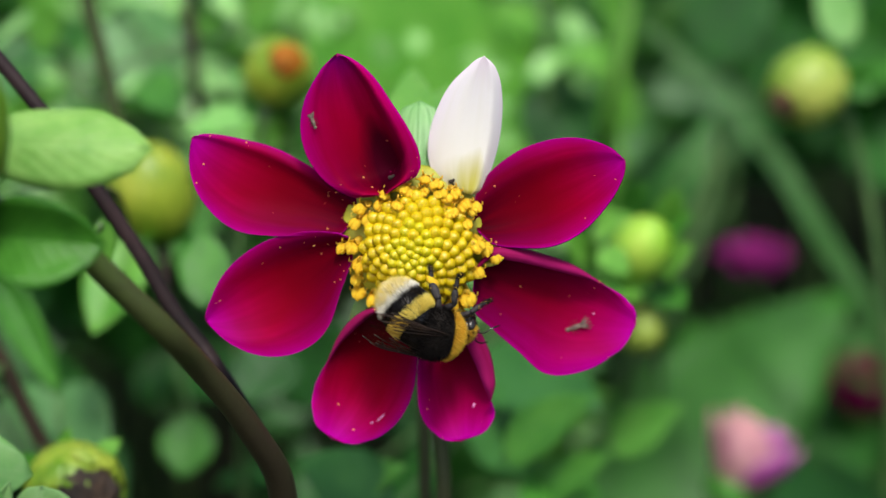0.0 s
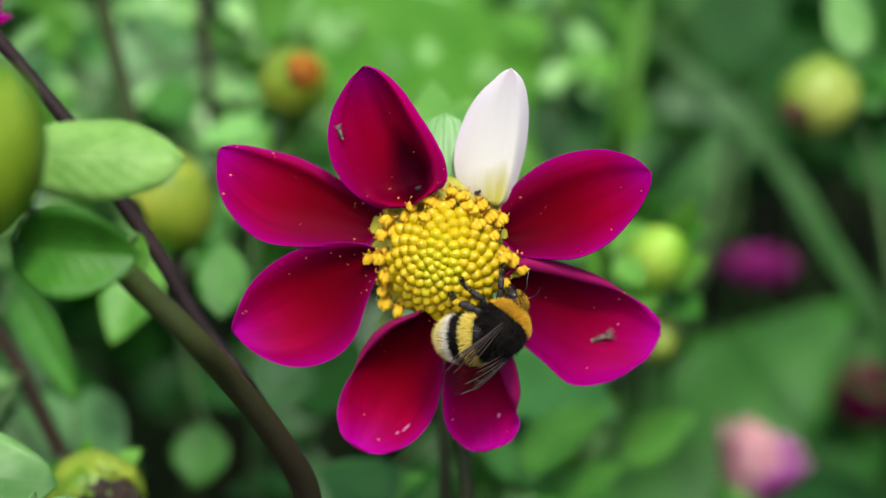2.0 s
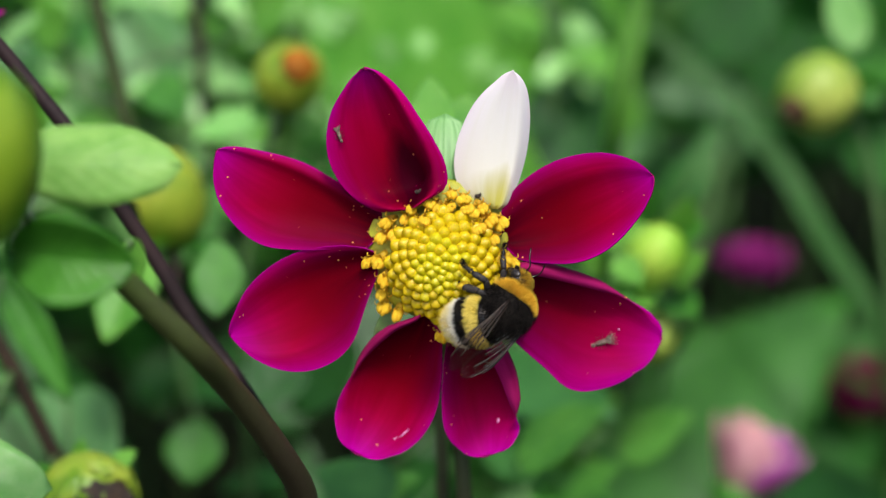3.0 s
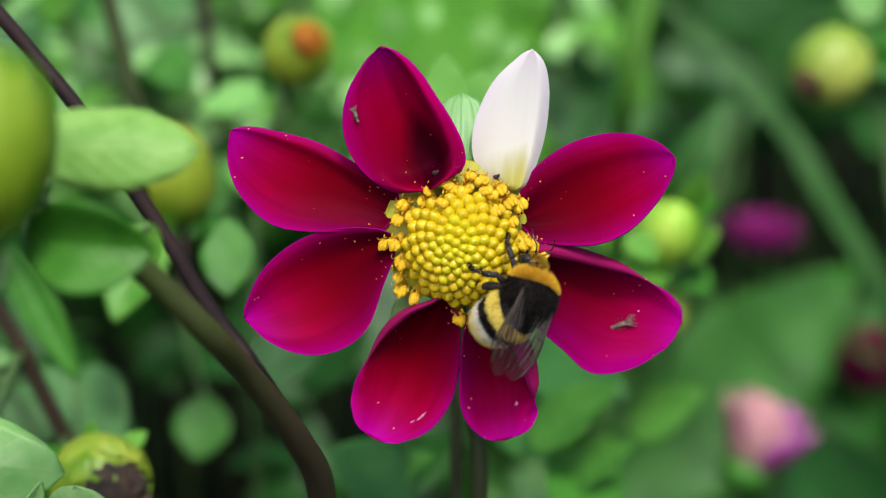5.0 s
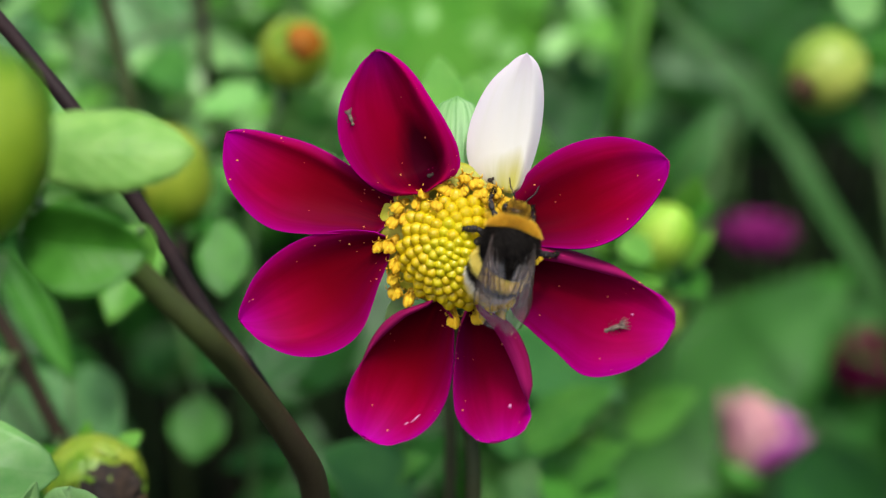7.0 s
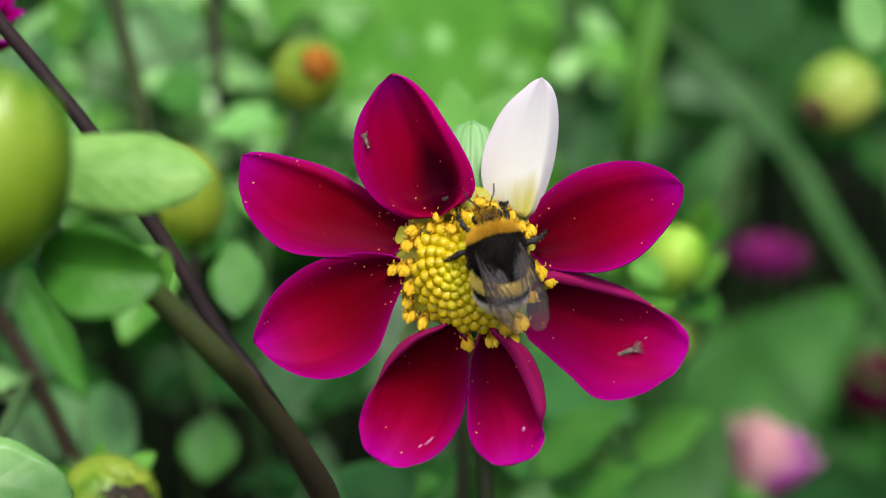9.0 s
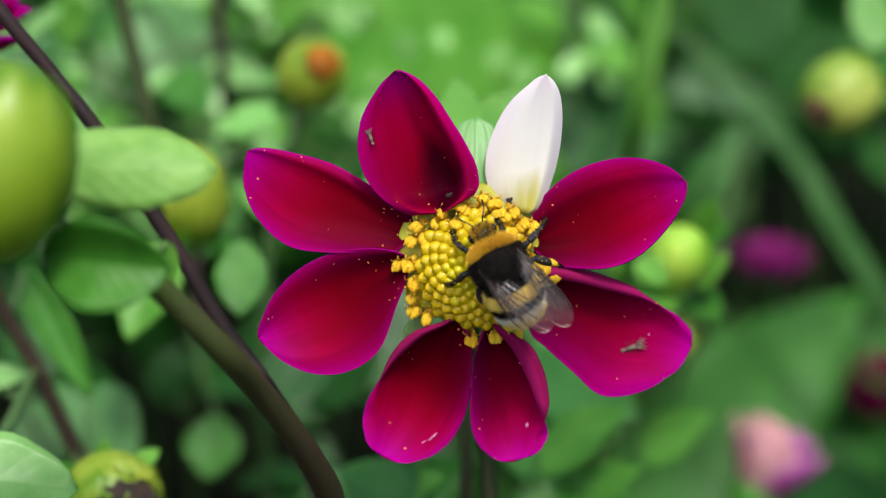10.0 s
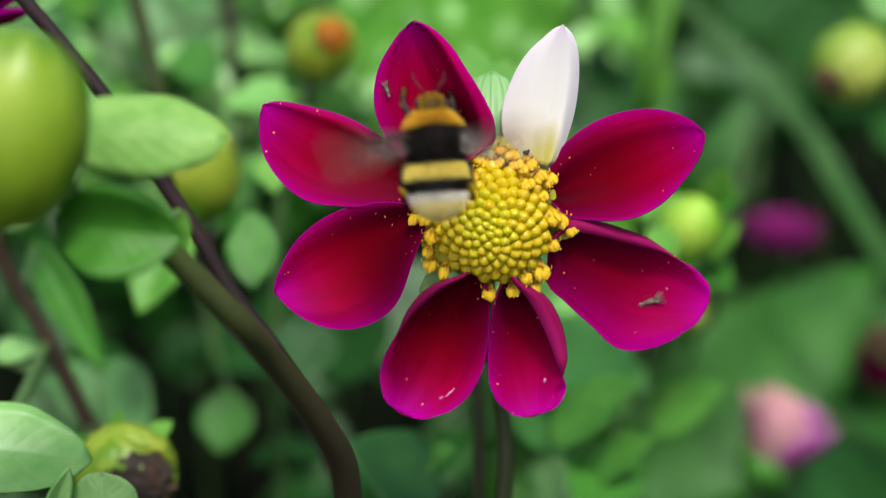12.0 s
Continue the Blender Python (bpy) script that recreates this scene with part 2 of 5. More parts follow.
DUSKY = petal_material("dusky_red_petal", (0.12, 0.004, 0.03), (0.17, 0.006, 0.06), (0.20, 0.01, 0.09), (0.08, 0.003, 0.02))
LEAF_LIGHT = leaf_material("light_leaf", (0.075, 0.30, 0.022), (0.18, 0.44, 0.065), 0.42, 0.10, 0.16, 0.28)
# pale leaf green with the sky's sheen put into the colour
LEAF_PALE_LIT = leaf_material("lit_pale_leaf", (0.15, 0.46, 0.08), (0.36, 0.66, 0.23), 0.32, 0.06, 0.12)
MAUVE = petal_material("mauve_petal", (0.34, 0.04, 0.22), (0.42, 0.06, 0.36), (0.6, 0.3, 0.5), (0.4, 0.2, 0.2))
LEAF_SAGE = leaf_material("sage_leaf", (0.05, 0.19, 0.04), (0.14, 0.34, 0.11), 0.42, 0.25, 0.4)
BUD_OLIVE = grain_material("olive_bud", (0.12, 0.26, 0.008), (0.44, 0.50, 0.05), 90.0, 0.4, 0.25, 0.2, 0.15, (0.3, 0.4, 0.05))
LEAF = leaf_material("green_leaf", (0.022, 0.12, 0.013), (0.075, 0.29, 0.032), 0.45)
LEAF_MID = leaf_material("mid_green_leaf", (0.035, 0.18, 0.02), (0.12, 0.36, 0.05), 0.4, 0.5, 0.4)
# leaf green with the bed's shade put into its colour
LEAF_SHADE_DARK = leaf_material("shade_dark_leaf", (0.006, 0.04, 0.007), (0.028, 0.13, 0.02), 0.4)
LEAF_DEEP = leaf_material("deep_green_leaf", (0.014, 0.080, 0.010), (0.050, 0.20, 0.026), 0.4, 0.2, 0.35, 0.25)
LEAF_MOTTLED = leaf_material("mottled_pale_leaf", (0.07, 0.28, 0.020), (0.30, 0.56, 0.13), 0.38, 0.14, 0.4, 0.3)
# counterpart of the mottled leaf, its shade put into the dark greens
LEAF_SHADED = leaf_material("ribbed_shaded_leaf", (0.013, 0.075, 0.008), (0.060, 0.24, 0.020), 0.38, 0.3, 0.6, 0.35)
LEAF_BLUE = leaf_material("blue_green_leaf", (0.022, 0.12, 0.022), (0.07, 0.24, 0.05), 0.4)
BRACT = grain_material("bract_green", (0.24, 0.46, 0.14), (0.44, 0.62, 0.30), 400.0, 0.5, 0.3, 0.1, 0.4, (0.3, 0.55, 0.15))
STALK_DARK = grain_material("purple_brown_stalk", (0.012, 0.007, 0.008), (0.04, 0.022, 0.022), 150.0, 0.6, 0.4, 0.15, 0.0, None, 0.0, 0.2)
STALK_OLIVE = grain_material("olive_stalk", (0.040, 0.068, 0.018), (0.046, 0.036, 0.020), 35.0, 0.55, 0.4, 0.15, 0.0, None, 0.0, 0.25)
STALK_RED = grain_material("red_brown_stalk", (0.026, 0.018, 0.010), (0.056, 0.034, 0.020), 120.0, 0.55, 0.3, 0.15, 0.0, None, 0.0, 0.25)
STALK = grain_material("green_stalk", (0.04, 0.10, 0.025), (0.09, 0.17, 0.05), 120.0, 0.45, 0.3, 0.15)
BUD_GREEN = grain_material("green_bud", (0.026, 0.165, 0.004), (0.27, 0.41, 0.022), 60.0, 0.4, 0.2, 0.2, 0.15, (0.3, 0.4, 0.05))
BUD_LIME = grain_material("lime_bud", (0.20, 0.52, 0.02), (0.48, 0.72, 0.09), 60.0, 0.4, 0.2, 0.2, 0.2, (0.5, 0.6, 0.06))
BUD_YELLOW = grain_material("yellow_bud", (0.14, 0.30, 0.015), (0.48, 0.54, 0.10), 60.0, 0.45, 0.2, 0.2, 0.15, (0.4, 0.4, 0.06))
ORANGE = grain_material("orange_petals", (0.09, 0.03, 0.003), (0.38, 0.13, 0.005), 240.0, 0.6, 0.3, 0.1, 0.0, None, 0.0, 0.15)
BROWNED = grain_material("browned_tips", (0.06, 0.03, 0.015), (0.24, 0.14, 0.06), 200.0, 0.8, 0.6, 0.3)
LEAF_RIBBED = leaf_material("ribbed_leaf", (0.18, 0.48, 0.08), (0.42, 0.70, 0.28), 0.35, 0.45, 0.5)
WITHERED = grain_material("withered_brown", (0.012, 0.008, 0.006), (0.07, 0.04, 0.022), 400.0, 0.8, 0.8, 0.4)
FLORET = grain_material("gold_floret", (0.53, 0.385, 0.003), (0.75, 0.56, 0.008), 700.0, 0.24, 0.25, 0.08, 0.15, (0.75, 0.56, 0.01))
FLORET_YOUNG = grain_material("green_gold_floret", (0.50, 0.43, 0.003), (0.70, 0.60, 0.010), 700.0, 0.22, 0.25, 0.08, 0.15, (0.65, 0.62, 0.02))
DISC_BASE = grain_material("olive_disc", (0.22, 0.16, 0.002), (0.34, 0.26, 0.005), 500.0, 0.6)
CHAFF = grain_material("pale_chaff", (0.22, 0.25, 0.006), (0.42, 0.40, 0.02), 500.0, 0.5, 0.5, 0.2)
ANTHER = grain_material("orange_anther", (0.95, 0.58, 0.008), (0.98, 0.76, 0.04), 2500.0, 0.6, 0.8, 0.12, 0.35, (1.0, 0.66, 0.03))
TUBE_LOBE = grain_material("floret_tube", (0.62, 0.36, 0.012), (0.85, 0.60, 0.04), 900.0, 0.45, 0.2, 0.05, 0.35, (0.9, 0.6, 0.04))
POLLEN = grain_material("pollen", (0.75, 0.24, 0.03), (0.88, 0.45, 0.12), 5000.0, 0.8)
PALE_GLINT = grain_material("painted_pale_glint", (0.50, 0.14, 0.40), (0.72, 0.48, 0.68), 3000.0, 0.4, 0.5, 0.05)
# near black: shade between the plants is put into the soil colour
SOIL_SHADED = grain_material("soil", (0.003, 0.005, 0.002), (0.010, 0.014, 0.006), 30.0, 0.95, 1.0, 6.0, 0.0, None, 0.0, 0.03)
FUR_BLACK = grain_material("black_fur", (0.006, 0.005, 0.005), (0.02, 0.017, 0.014), 900.0, 0.8, 0.0, 0.05, 0.0, None, 0.0, 0.08)
FUR_YELLOW = grain_material("yellow_fur", (0.72, 0.41, 0.02), (0.86, 0.58, 0.05), 900.0, 0.7, 0.0, 0.05, 0.25, (0.7, 0.45, 0.06))
FUR_PALE = grain_material("pale_yellow_fur", (0.78, 0.62, 0.08), (0.90, 0.78, 0.20), 900.0, 0.7, 0.0, 0.05, 0.25, (0.75, 0.65, 0.2))
FUR_WHITE = grain_material("white_fur", (0.84, 0.82, 0.72), (0.93, 0.92, 0.85), 900.0, 0.7, 0.0, 0.05, 0.4, (0.85, 0.83, 0.7))
CHITIN = grain_material("black_chitin", (0.004, 0.004, 0.005), (0.012, 0.010, 0.010), 1500.0, 0.2, 0.3, 0.05)
LEG = grain_material("dark_hairy_leg", (0.010, 0.009, 0.010), (0.04, 0.034, 0.034), 1500.0, 0.6, 0.6, 0.1, 0.0, None, 0.0, 0.3)
EYE = grain_material("eye", (0.008, 0.007, 0.007), (0.03, 0.025, 0.02), 4000.0, 0.18, 0.2, 0.02)
VEIN = grain_material("wing_vein", (0.012, 0.007, 0.004), (0.04, 0.02, 0.012), 1500.0, 0.4)
FLY_GREY = grain_material("grey_brown_husk", (0.05, 0.034, 0.028), (0.28, 0.20, 0.16), 2500.0, 0.8, 0.8, 0.1)


def papery_material():
    """A thin bract with dark green lines along it."""
    n = Nodes("papery_bract")
    u, v = n.uv()
    co = n.add("ShaderNodeTexCoord")
    stretch = n.add("ShaderNodeMapping")
    stretch.inputs["Scale"].default_value = (16.0, 1.3, 1.0)
    n.link(co.outputs["UV"], stretch.inputs[0])
    lines = n.add("ShaderNodeTexNoise", Scale=1.0, Detail=4.0)
    n.link(stretch.outputs[0], lines.inputs["Vector"])
    colour = n.ramp(lines.outputs["Fac"], (0.34, (0.12, 0.36, 0.09)), (0.48, (0.24, 0.52, 0.17)), (0.64, (0.32, 0.60, 0.24)))
    normal = n.bump(lines.outputs["Fac"], 0.4, 0.2)
    return n.finish(colour, 0.4, 0.35, colour, 0.0, normal, 0.4)


PAPERY = papery_material()


def browned_stem_material():
    """A stem that is olive green at its top and purple-brown lower down."""
    n = Nodes("browning_stem")
    u, v = n.uv()
    drift = n.math("ADD", v, n.math("MULTIPLY", n.math("SUBTRACT", n.noise(120.0), 0.5), 0.25))
    colour = n.ramp(drift, (0.02, (0.060, 0.105, 0.016)), (0.30, (0.043, 0.048, 0.016)), (0.55, (0.032, 0.027, 0.013)))
    streaks = n.noise(900.0, 3.0)
    colour = n.mix(n.math("MULTIPLY", streaks, 0.5), colour, (0.022, 0.014, 0.010))
    normal = n.bump(streaks, 0.4, 0.15)
    return n.finish(colour, 0.55, 0.0, None, 0.0, normal, 0.25)


STALK_BROWNING = browned_stem_material()


def wing_material():
    n = Nodes("smoky_wing")
    clear = n.add("ShaderNodeBsdfTransparent")
    clear.inputs[0].default_value = (0.86, 0.78, 0.70, 1)
    gloss = n.add("ShaderNodeBsdfGlossy", Roughness=0.28)
    film = n.add("ShaderNodeBsdfTranslucent")
    film.inputs[0].default_value = (0.30, 0.22, 0.18, 1)
    sheen = n.add("ShaderNodeMixShader")
    sheen.inputs[0].default_value = 0.08
    n.link(n.mix(n.noise(500.0), (0.85, 0.82, 0.80), (1.0, 0.98, 0.97)), gloss.inputs["Color"])
    ripple = n.add("ShaderNodeBump", Strength=0.4, Distance=0.0003)
    u, v = n.uv()
    n.link(n.math("ADD", n.noise(600.0), n.math("MULTIPLY", n.math("SINE", n.math("MULTIPLY", u, 26.0)), 0.4)), ripple.inputs["Height"])
    n.link(ripple.outputs[0], gloss.inputs["Normal"])
    mixer = n.add("ShaderNodeMixShader")
    mixer.inputs[0].default_value = 0.06
    n.link(gloss.outputs[0], sheen.inputs[1])
    n.link(film.outputs[0], sheen.inputs[2])
    n.link(clear.outputs[0], mixer.inputs[1])
    n.link(sheen.outputs[0], mixer.inputs[2])
    n.link(mixer.outputs[0], n.out.inputs[0])
    return n.material


WING = wing_material()

# ---- ground ----
ground_geo = ([], [])
cells = [-400, -40, -6, -2, -1, -0.5, 0, 0.5, 1, 1.5, 2, 3, 6, 40, 400]
for y in cells:
    for x in cells:
        ground_geo[0].append(Vector((x, y, 0.012 * noise.noise(Vector((x * 2, y * 2, 0))))))
for i in range(len(cells) - 1):
    for k in range(len(cells) - 1):
        a = i * len(cells) + k
        ground_geo[1].append((a, a + 1, a + len(cells) + 1, a + len(cells)))
tagged(new("ground", mesh_of(ground_geo, SOIL_SHADED)), "bare garden soil, shade under the plants put into its colour", "ground", kind="structure")


# ---- leaves, stalks, buds ----
def foot(place, spread=0.0):
    """Where a stalk from this place meets the ground."""
    return Vector((place[0] + spread, place[1] + 0.02, 0.0))


def leaf_geo(base, tip, width, face=None, bow=0.0, fold=0.15, turn=0.0, ns=12, nr=8, blunt=0.75, wave=0.03, full=0.85):
    """A leaf blade from base to tip; width in millimetres, bow and fold as shares of it."""
    base, tip = Vector(base), Vector(tip)
    along = tip - base
    face = Vector(face) if face is not None else (W * 0.8 + UP * 0.6)
    n = (face - along * (face.dot(along) / along.length_squared)).normalized()
    n = Matrix.Rotation(radians(turn), 3, along.normalized()) @ n
    side = along.normalized().cross(n)
    half = width * 0.0005
    grid = []
    for i in range(ns + 1):
        s = i / ns
        hw = half * max(0.012, math.sin(math.pi * min(1, s) ** blunt) ** full)
        row = []
        for k in range(nr + 1):
            r = 2 * k / nr - 1
            ripple = wave * half * math.sin(s * 17 + r * 3 + width) * abs(r)
            p = base + along * s + side * hw * r + n * (bow * half * 2 * math.sin(math.pi * s) + fold * hw * abs(r) ** 1.4 * 1.2 + ripple)
            row.append((p, (k / nr, s)))
        grid.append(row)
    return sheet(grid)


def leaf(plant, base, tip, width, material, label="", mm=0.35, **shape):
    return part("leaf", thick(leaf_geo(base, tip, width, **shape), mm), material, plant, label)


def bud_geo(centre, pole, radius, tall):
    a = pole.orthogonal().normalized()
    b = pole.cross(a)
    r = radius * 0.001
    return ball(centre, a * r, b * r, pole * tall * 0.001, 28, 18, lambda x, y, z: 1 + 0.012 * math.cos(8 * math.atan2(y, x)) * (1 - abs(z)))


def bud(label, centre, pole, radius, tall, material, stalk, stalk_r=1.6, stalk_material=None, bracts=5, crown=None, crown_label="", crown_size=0.5, scales=8):
    """A dahlia bud: overlapping scales round a core, with small bracts behind, on its stalk that reaches the ground."""
    pole = Vector(pole).normalized()
    low = Vector(stalk[-1])
    plant = thing("flower_bud", foot(low), label, "bud", "dahlia buds")
    part("bud_core", bud_geo(centre, pole, radius * 0.95, tall * 0.96), material, plant)
    a = pole.orthogonal().normalized()
    b = pole.cross(a)
    for k in range(scales):
        ang = math.tau * k / scales + 0.3
        out = a * math.cos(ang) + b * math.sin(ang)
        sideways = pole.cross(out)
        grid = []
        for i in range(9):
            s = i / 8
            th = math.pi * (0.97 - 0.82 * s)
            row = []
            for j in range(7):
                q = (j / 6 - 0.5) * 2
                span = 0.62 * math.sin(math.pi * (0.12 + 0.86 * s)) ** 0.6
                d = (out * math.cos(q * span) + sideways * math.sin(q * span))
                lift = 1.0 + 0.028 * (1 - q ** 4) * min(1.0, 1.3 - s) + 0.012 * (k % 2)
                row.append((centre + (d * math.sin(th) * radius * lift + pole * math.cos(th) * tall * lift) * 0.001, (j / 6, s)))
            grid.append(row)
        part("scale", sheet(grid), material, plant)
    under = centre - pole * tall * 0.00095
    for k in range(bracts):
        ang = math.tau * k / bracts
        out = a * math.cos(ang) + b * math.sin(ang)
        tip = under + out * radius * 0.0012 + pole * radius * 0.0004 * (1 if k % 2 else -1)
        part("bract", leaf_geo(under, tip, radius * 0.7, pole, 0.15, 0.1, ns=6, nr=4), LEAF_LIGHT if k % 2 else LEAF, plant)
    if crown is not None:
        g = []
        for k in range(11):
            ang = k * 2.4
            out = a * math.cos(ang) + b * math.sin(ang)
            far = 1.05 * crown_size * (0.75 + 0.25 * (k % 3) / 2)
            low_rim = centre + (out * math.sin(far) * radius * 1.05 + pole * math.cos(far) * tall * 1.05) * 0.001
            near = -0.15 + 0.08 * (k % 4)
            top = centre + (out * math.sin(near) * radius + pole * math.cos(near) * tall * (1.06 + 0.05 * (k % 3))) * 0.001
            g.append(leaf_geo(low_rim, top, radius * 0.62, out + pole, 0.1, -0.1, ns=6, nr=4, blunt=0.9, full=0.6))
        part("crown", join(*g), crown, plant, crown_label)
    line = [under + pole * 0.0006] + [Vector(p) for p in stalk] + [foot(low)]
    part("stalk", tube(line, [stalk_r * 0.9] + [stalk_r] * len(stalk) + [stalk_r * 1.6]), stalk_material or STALK, plant)
    return plant


def leafy_stem(label, points, radii, material, ground=True):
    """A stalk through the points (top first) down to the ground; leaves are hung on it afterwards."""
    pts = [Vector(p) for p in points]
    low = pts[-1]
    plant = thing("dahlia_plant", foot(low), label, "plant", "dahlia plants")
    line = pts + ([Vector((low.x, low.y + 0.004, low.z * 0.5)), foot(low)] if ground else [])
    rr = list(radii) + ([radii[-1] * 1.1, radii[-1] * 1.3] if ground else [])
    part("stalk", tube(line, rr, 12), material, plant)
    plant["line"] = [c for p in pts for c in p]
    return plant


def hang(plant, base, tip, width, material, label="", stalk_r=0.7, stalk_material=None, **shape):
    """A leaf with its stalk back to the nearest point of the plant's stem."""
    raw = list(plant["line"])
    line = smooth_line([Vector(raw[i:i + 3]) for i in range(0, len(raw), 3)], 8)
    base = Vector(base)
    near = min(line, key=lambda p: (p - base).length + (0.02 if p.z > base.z else 0))
    ob = leaf(plant, base, tip, width, material, label, **shape)
    if (near - base).length > 0.001:
        mid = (near + base) * 0.5 - UP * 0.12 * (near - base).length
        part("leaf_stalk", tube([near, mid, base + (Vector(tip) - base) * 0.04], [stalk_r * 1.2, stalk_r, stalk_r * 0.7], 6, 4), stalk_material or STALK, plant)
    return ob


# ---- the dahlia ----
flower = thing("dahlia_flower", foot(at(4, -60, -30)), "open dahlia, crimson petals, one white petal, gold disc", "flower")
STATIONS = (0.0, 0.04, 0.18, 0.38, 0.58, 0.78, 0.93, 1.0)


def petal(plant, base, tip, depth, left, right, cup=2.5, fold=(0.0, 0.0), crease=(0.66, 0.66), material=None, end=0.42, roll=(0.0, 0.0), reach=(1.0, 1.0), scoop=None, lip=0.0, label=""):
    """A cupped ray petal. base and tip on the flower's face, depth at base, middle and tip, and half widths along it."""
    material = material or CRIMSON
    ns, nr = 32, 30
    bx, by = base
    tx, ty = tip
    ln = math.hypot(tx - bx, ty - by)
    ax, ay = (tx - bx) / ln, (ty - by) / ln
    nx, ny = -ay, ax

    def width_at(values, s):
        pts = [0.9] + list(values) + [0.0]
        x = np.array(STATIONS)
        i = min(max(int(np.searchsorted(x, s)) - 1, 0), len(x) - 2)
        t = (s - x[i]) / (x[i + 1] - x[i])
        m = [(pts[min(j + 1, 7)] - pts[max(j - 1, 0)]) / (x[min(j + 1, 7)] - x[max(j - 1, 0)]) for j in (i, i + 1)]
        h = x[i + 1] - x[i]
        if i == 6:
            return pts[6] * math.sqrt(max(0.0, 1 - t * t * 0.75)) * (1 - t) ** end
        return max(0.0, (2 * t ** 3 - 3 * t * t + 1) * pts[i] + (t ** 3 - 2 * t * t + t) * h * m[0] + (3 * t * t - 2 * t ** 3) * pts[i + 1] + (t ** 3 - t * t) * h * m[1])

    grid = []
    for i in range(ns + 1):
        s = (i / ns) ** 1.0
        s = 1 - (1 - s) ** 1.35
        z0, zm, z1 = depth
        mid = z0 * (1 - s) * (1 - 2 * s) + zm * 4 * s * (1 - s) + z1 * s * (2 * s - 1)
        row = []
        swell = math.sin(math.pi * min(1, max(s, 0.36 if lip else 0.0) * 0.9 + 0.08)) ** 0.7
        base_end = max(0.0, 1 - s / lip) if lip else 0.0
        for k in range(nr + 1):
            r = math.sin((k / nr - 0.5) * math.pi)
            w = width_at(left if r > 0 else right, s)
            f = fold[0] if r > 0 else fold[1]
            c = crease[0] if r > 0 else crease[1]
            turned = max(0.0, abs(r) - c) / (1 - c)
            e = min(1.0, math.hypot(r, base_end))
            bowl = e ** 1.8
            if scoop:
                share = min(1.0, max(0.0, r * 2 + 0.5))
                hollow = 0.0
                for part_of, (low, high) in ((share, scoop[0]), (1 - share, scoop[1])):
                    q = min(1.0, max(0.0, (e - low) / (high - low)))
                    hollow += part_of * q * q * (3 - 2 * q)
                bowl = 0.75 * hollow + 0.25 * bowl
            rise = cup * bowl * swell + f * turned ** 1.25 * swell
            rise += 0.10 * math.cos(abs(r) * 9.5) * swell * (1 - s)
            side = r * w
            over = (roll[0] if r > 0 else roll[1]) * max(0.0, 1 - s / (reach[0] if r > 0 else reach[1])) ** 0.6
            if over > 0:
                # the margin rolls forward over the face and shows its outside
                share = min(1.0, over * 4)
                rolled = abs(r) / c if abs(r) < c else 1 - over * turned
                side = math.copysign(w * (abs(r) * (1 - share) + rolled * share), r)
                rise = rise * (1 - share) + share * (cup * min(abs(r) / c, 1.0) ** 1.8 * swell + 1.1 * math.sin(math.pi * 0.8 * turned))
            row.append((at(bx + ax * ln * s + nx * side, by + ay * ln * s + ny * side, mid + rise), (k / nr, max(s, 0.55 * base_end * e ** 3))))
        grid.append(row)
    g = sheet(grid)
    # the skin faces out of the flower
    g = (g[0], [f[::-1] for f in g[1]], g[2])
    ob = part("petal", thick(g, 0.2, 2.0), material, plant, label)
    return ob


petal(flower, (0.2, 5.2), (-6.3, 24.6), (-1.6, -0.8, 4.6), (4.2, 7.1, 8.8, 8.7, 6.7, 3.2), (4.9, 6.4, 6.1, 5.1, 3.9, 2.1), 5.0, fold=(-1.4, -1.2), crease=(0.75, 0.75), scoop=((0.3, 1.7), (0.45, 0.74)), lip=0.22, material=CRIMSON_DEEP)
petal(flower, (11.9, 5.1), (14.4, 24.2), (-1.0, 0.8, 4.5), (3.5, 5.9, 6.6, 6.0, 4.4, 1.9), (1.9, 2.8, 3.5, 3.6, 3.1, 1.9), 0.7, fold=(-3.0, -2.4), crease=(0.32, 0.52), material=WHITE, label="white petal tinged pink and yellow at its base")
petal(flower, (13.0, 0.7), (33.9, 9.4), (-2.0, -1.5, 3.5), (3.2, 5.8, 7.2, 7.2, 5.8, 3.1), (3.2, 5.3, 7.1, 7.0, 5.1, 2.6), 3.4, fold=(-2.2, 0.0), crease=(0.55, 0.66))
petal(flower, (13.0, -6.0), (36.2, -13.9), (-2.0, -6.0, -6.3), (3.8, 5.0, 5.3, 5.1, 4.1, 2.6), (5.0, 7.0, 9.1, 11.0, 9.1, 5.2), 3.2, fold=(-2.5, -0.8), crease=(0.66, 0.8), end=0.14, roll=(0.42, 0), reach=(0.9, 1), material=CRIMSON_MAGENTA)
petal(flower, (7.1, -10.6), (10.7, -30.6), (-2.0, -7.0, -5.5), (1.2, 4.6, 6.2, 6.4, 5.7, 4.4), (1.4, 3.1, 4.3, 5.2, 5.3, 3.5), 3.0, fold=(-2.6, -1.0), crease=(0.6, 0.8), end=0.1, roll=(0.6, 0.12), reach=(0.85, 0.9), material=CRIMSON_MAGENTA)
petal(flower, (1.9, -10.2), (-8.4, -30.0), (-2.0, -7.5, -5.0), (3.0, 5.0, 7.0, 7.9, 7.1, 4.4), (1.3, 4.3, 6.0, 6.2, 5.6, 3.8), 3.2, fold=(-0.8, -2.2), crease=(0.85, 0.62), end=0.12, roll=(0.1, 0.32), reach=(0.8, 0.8))
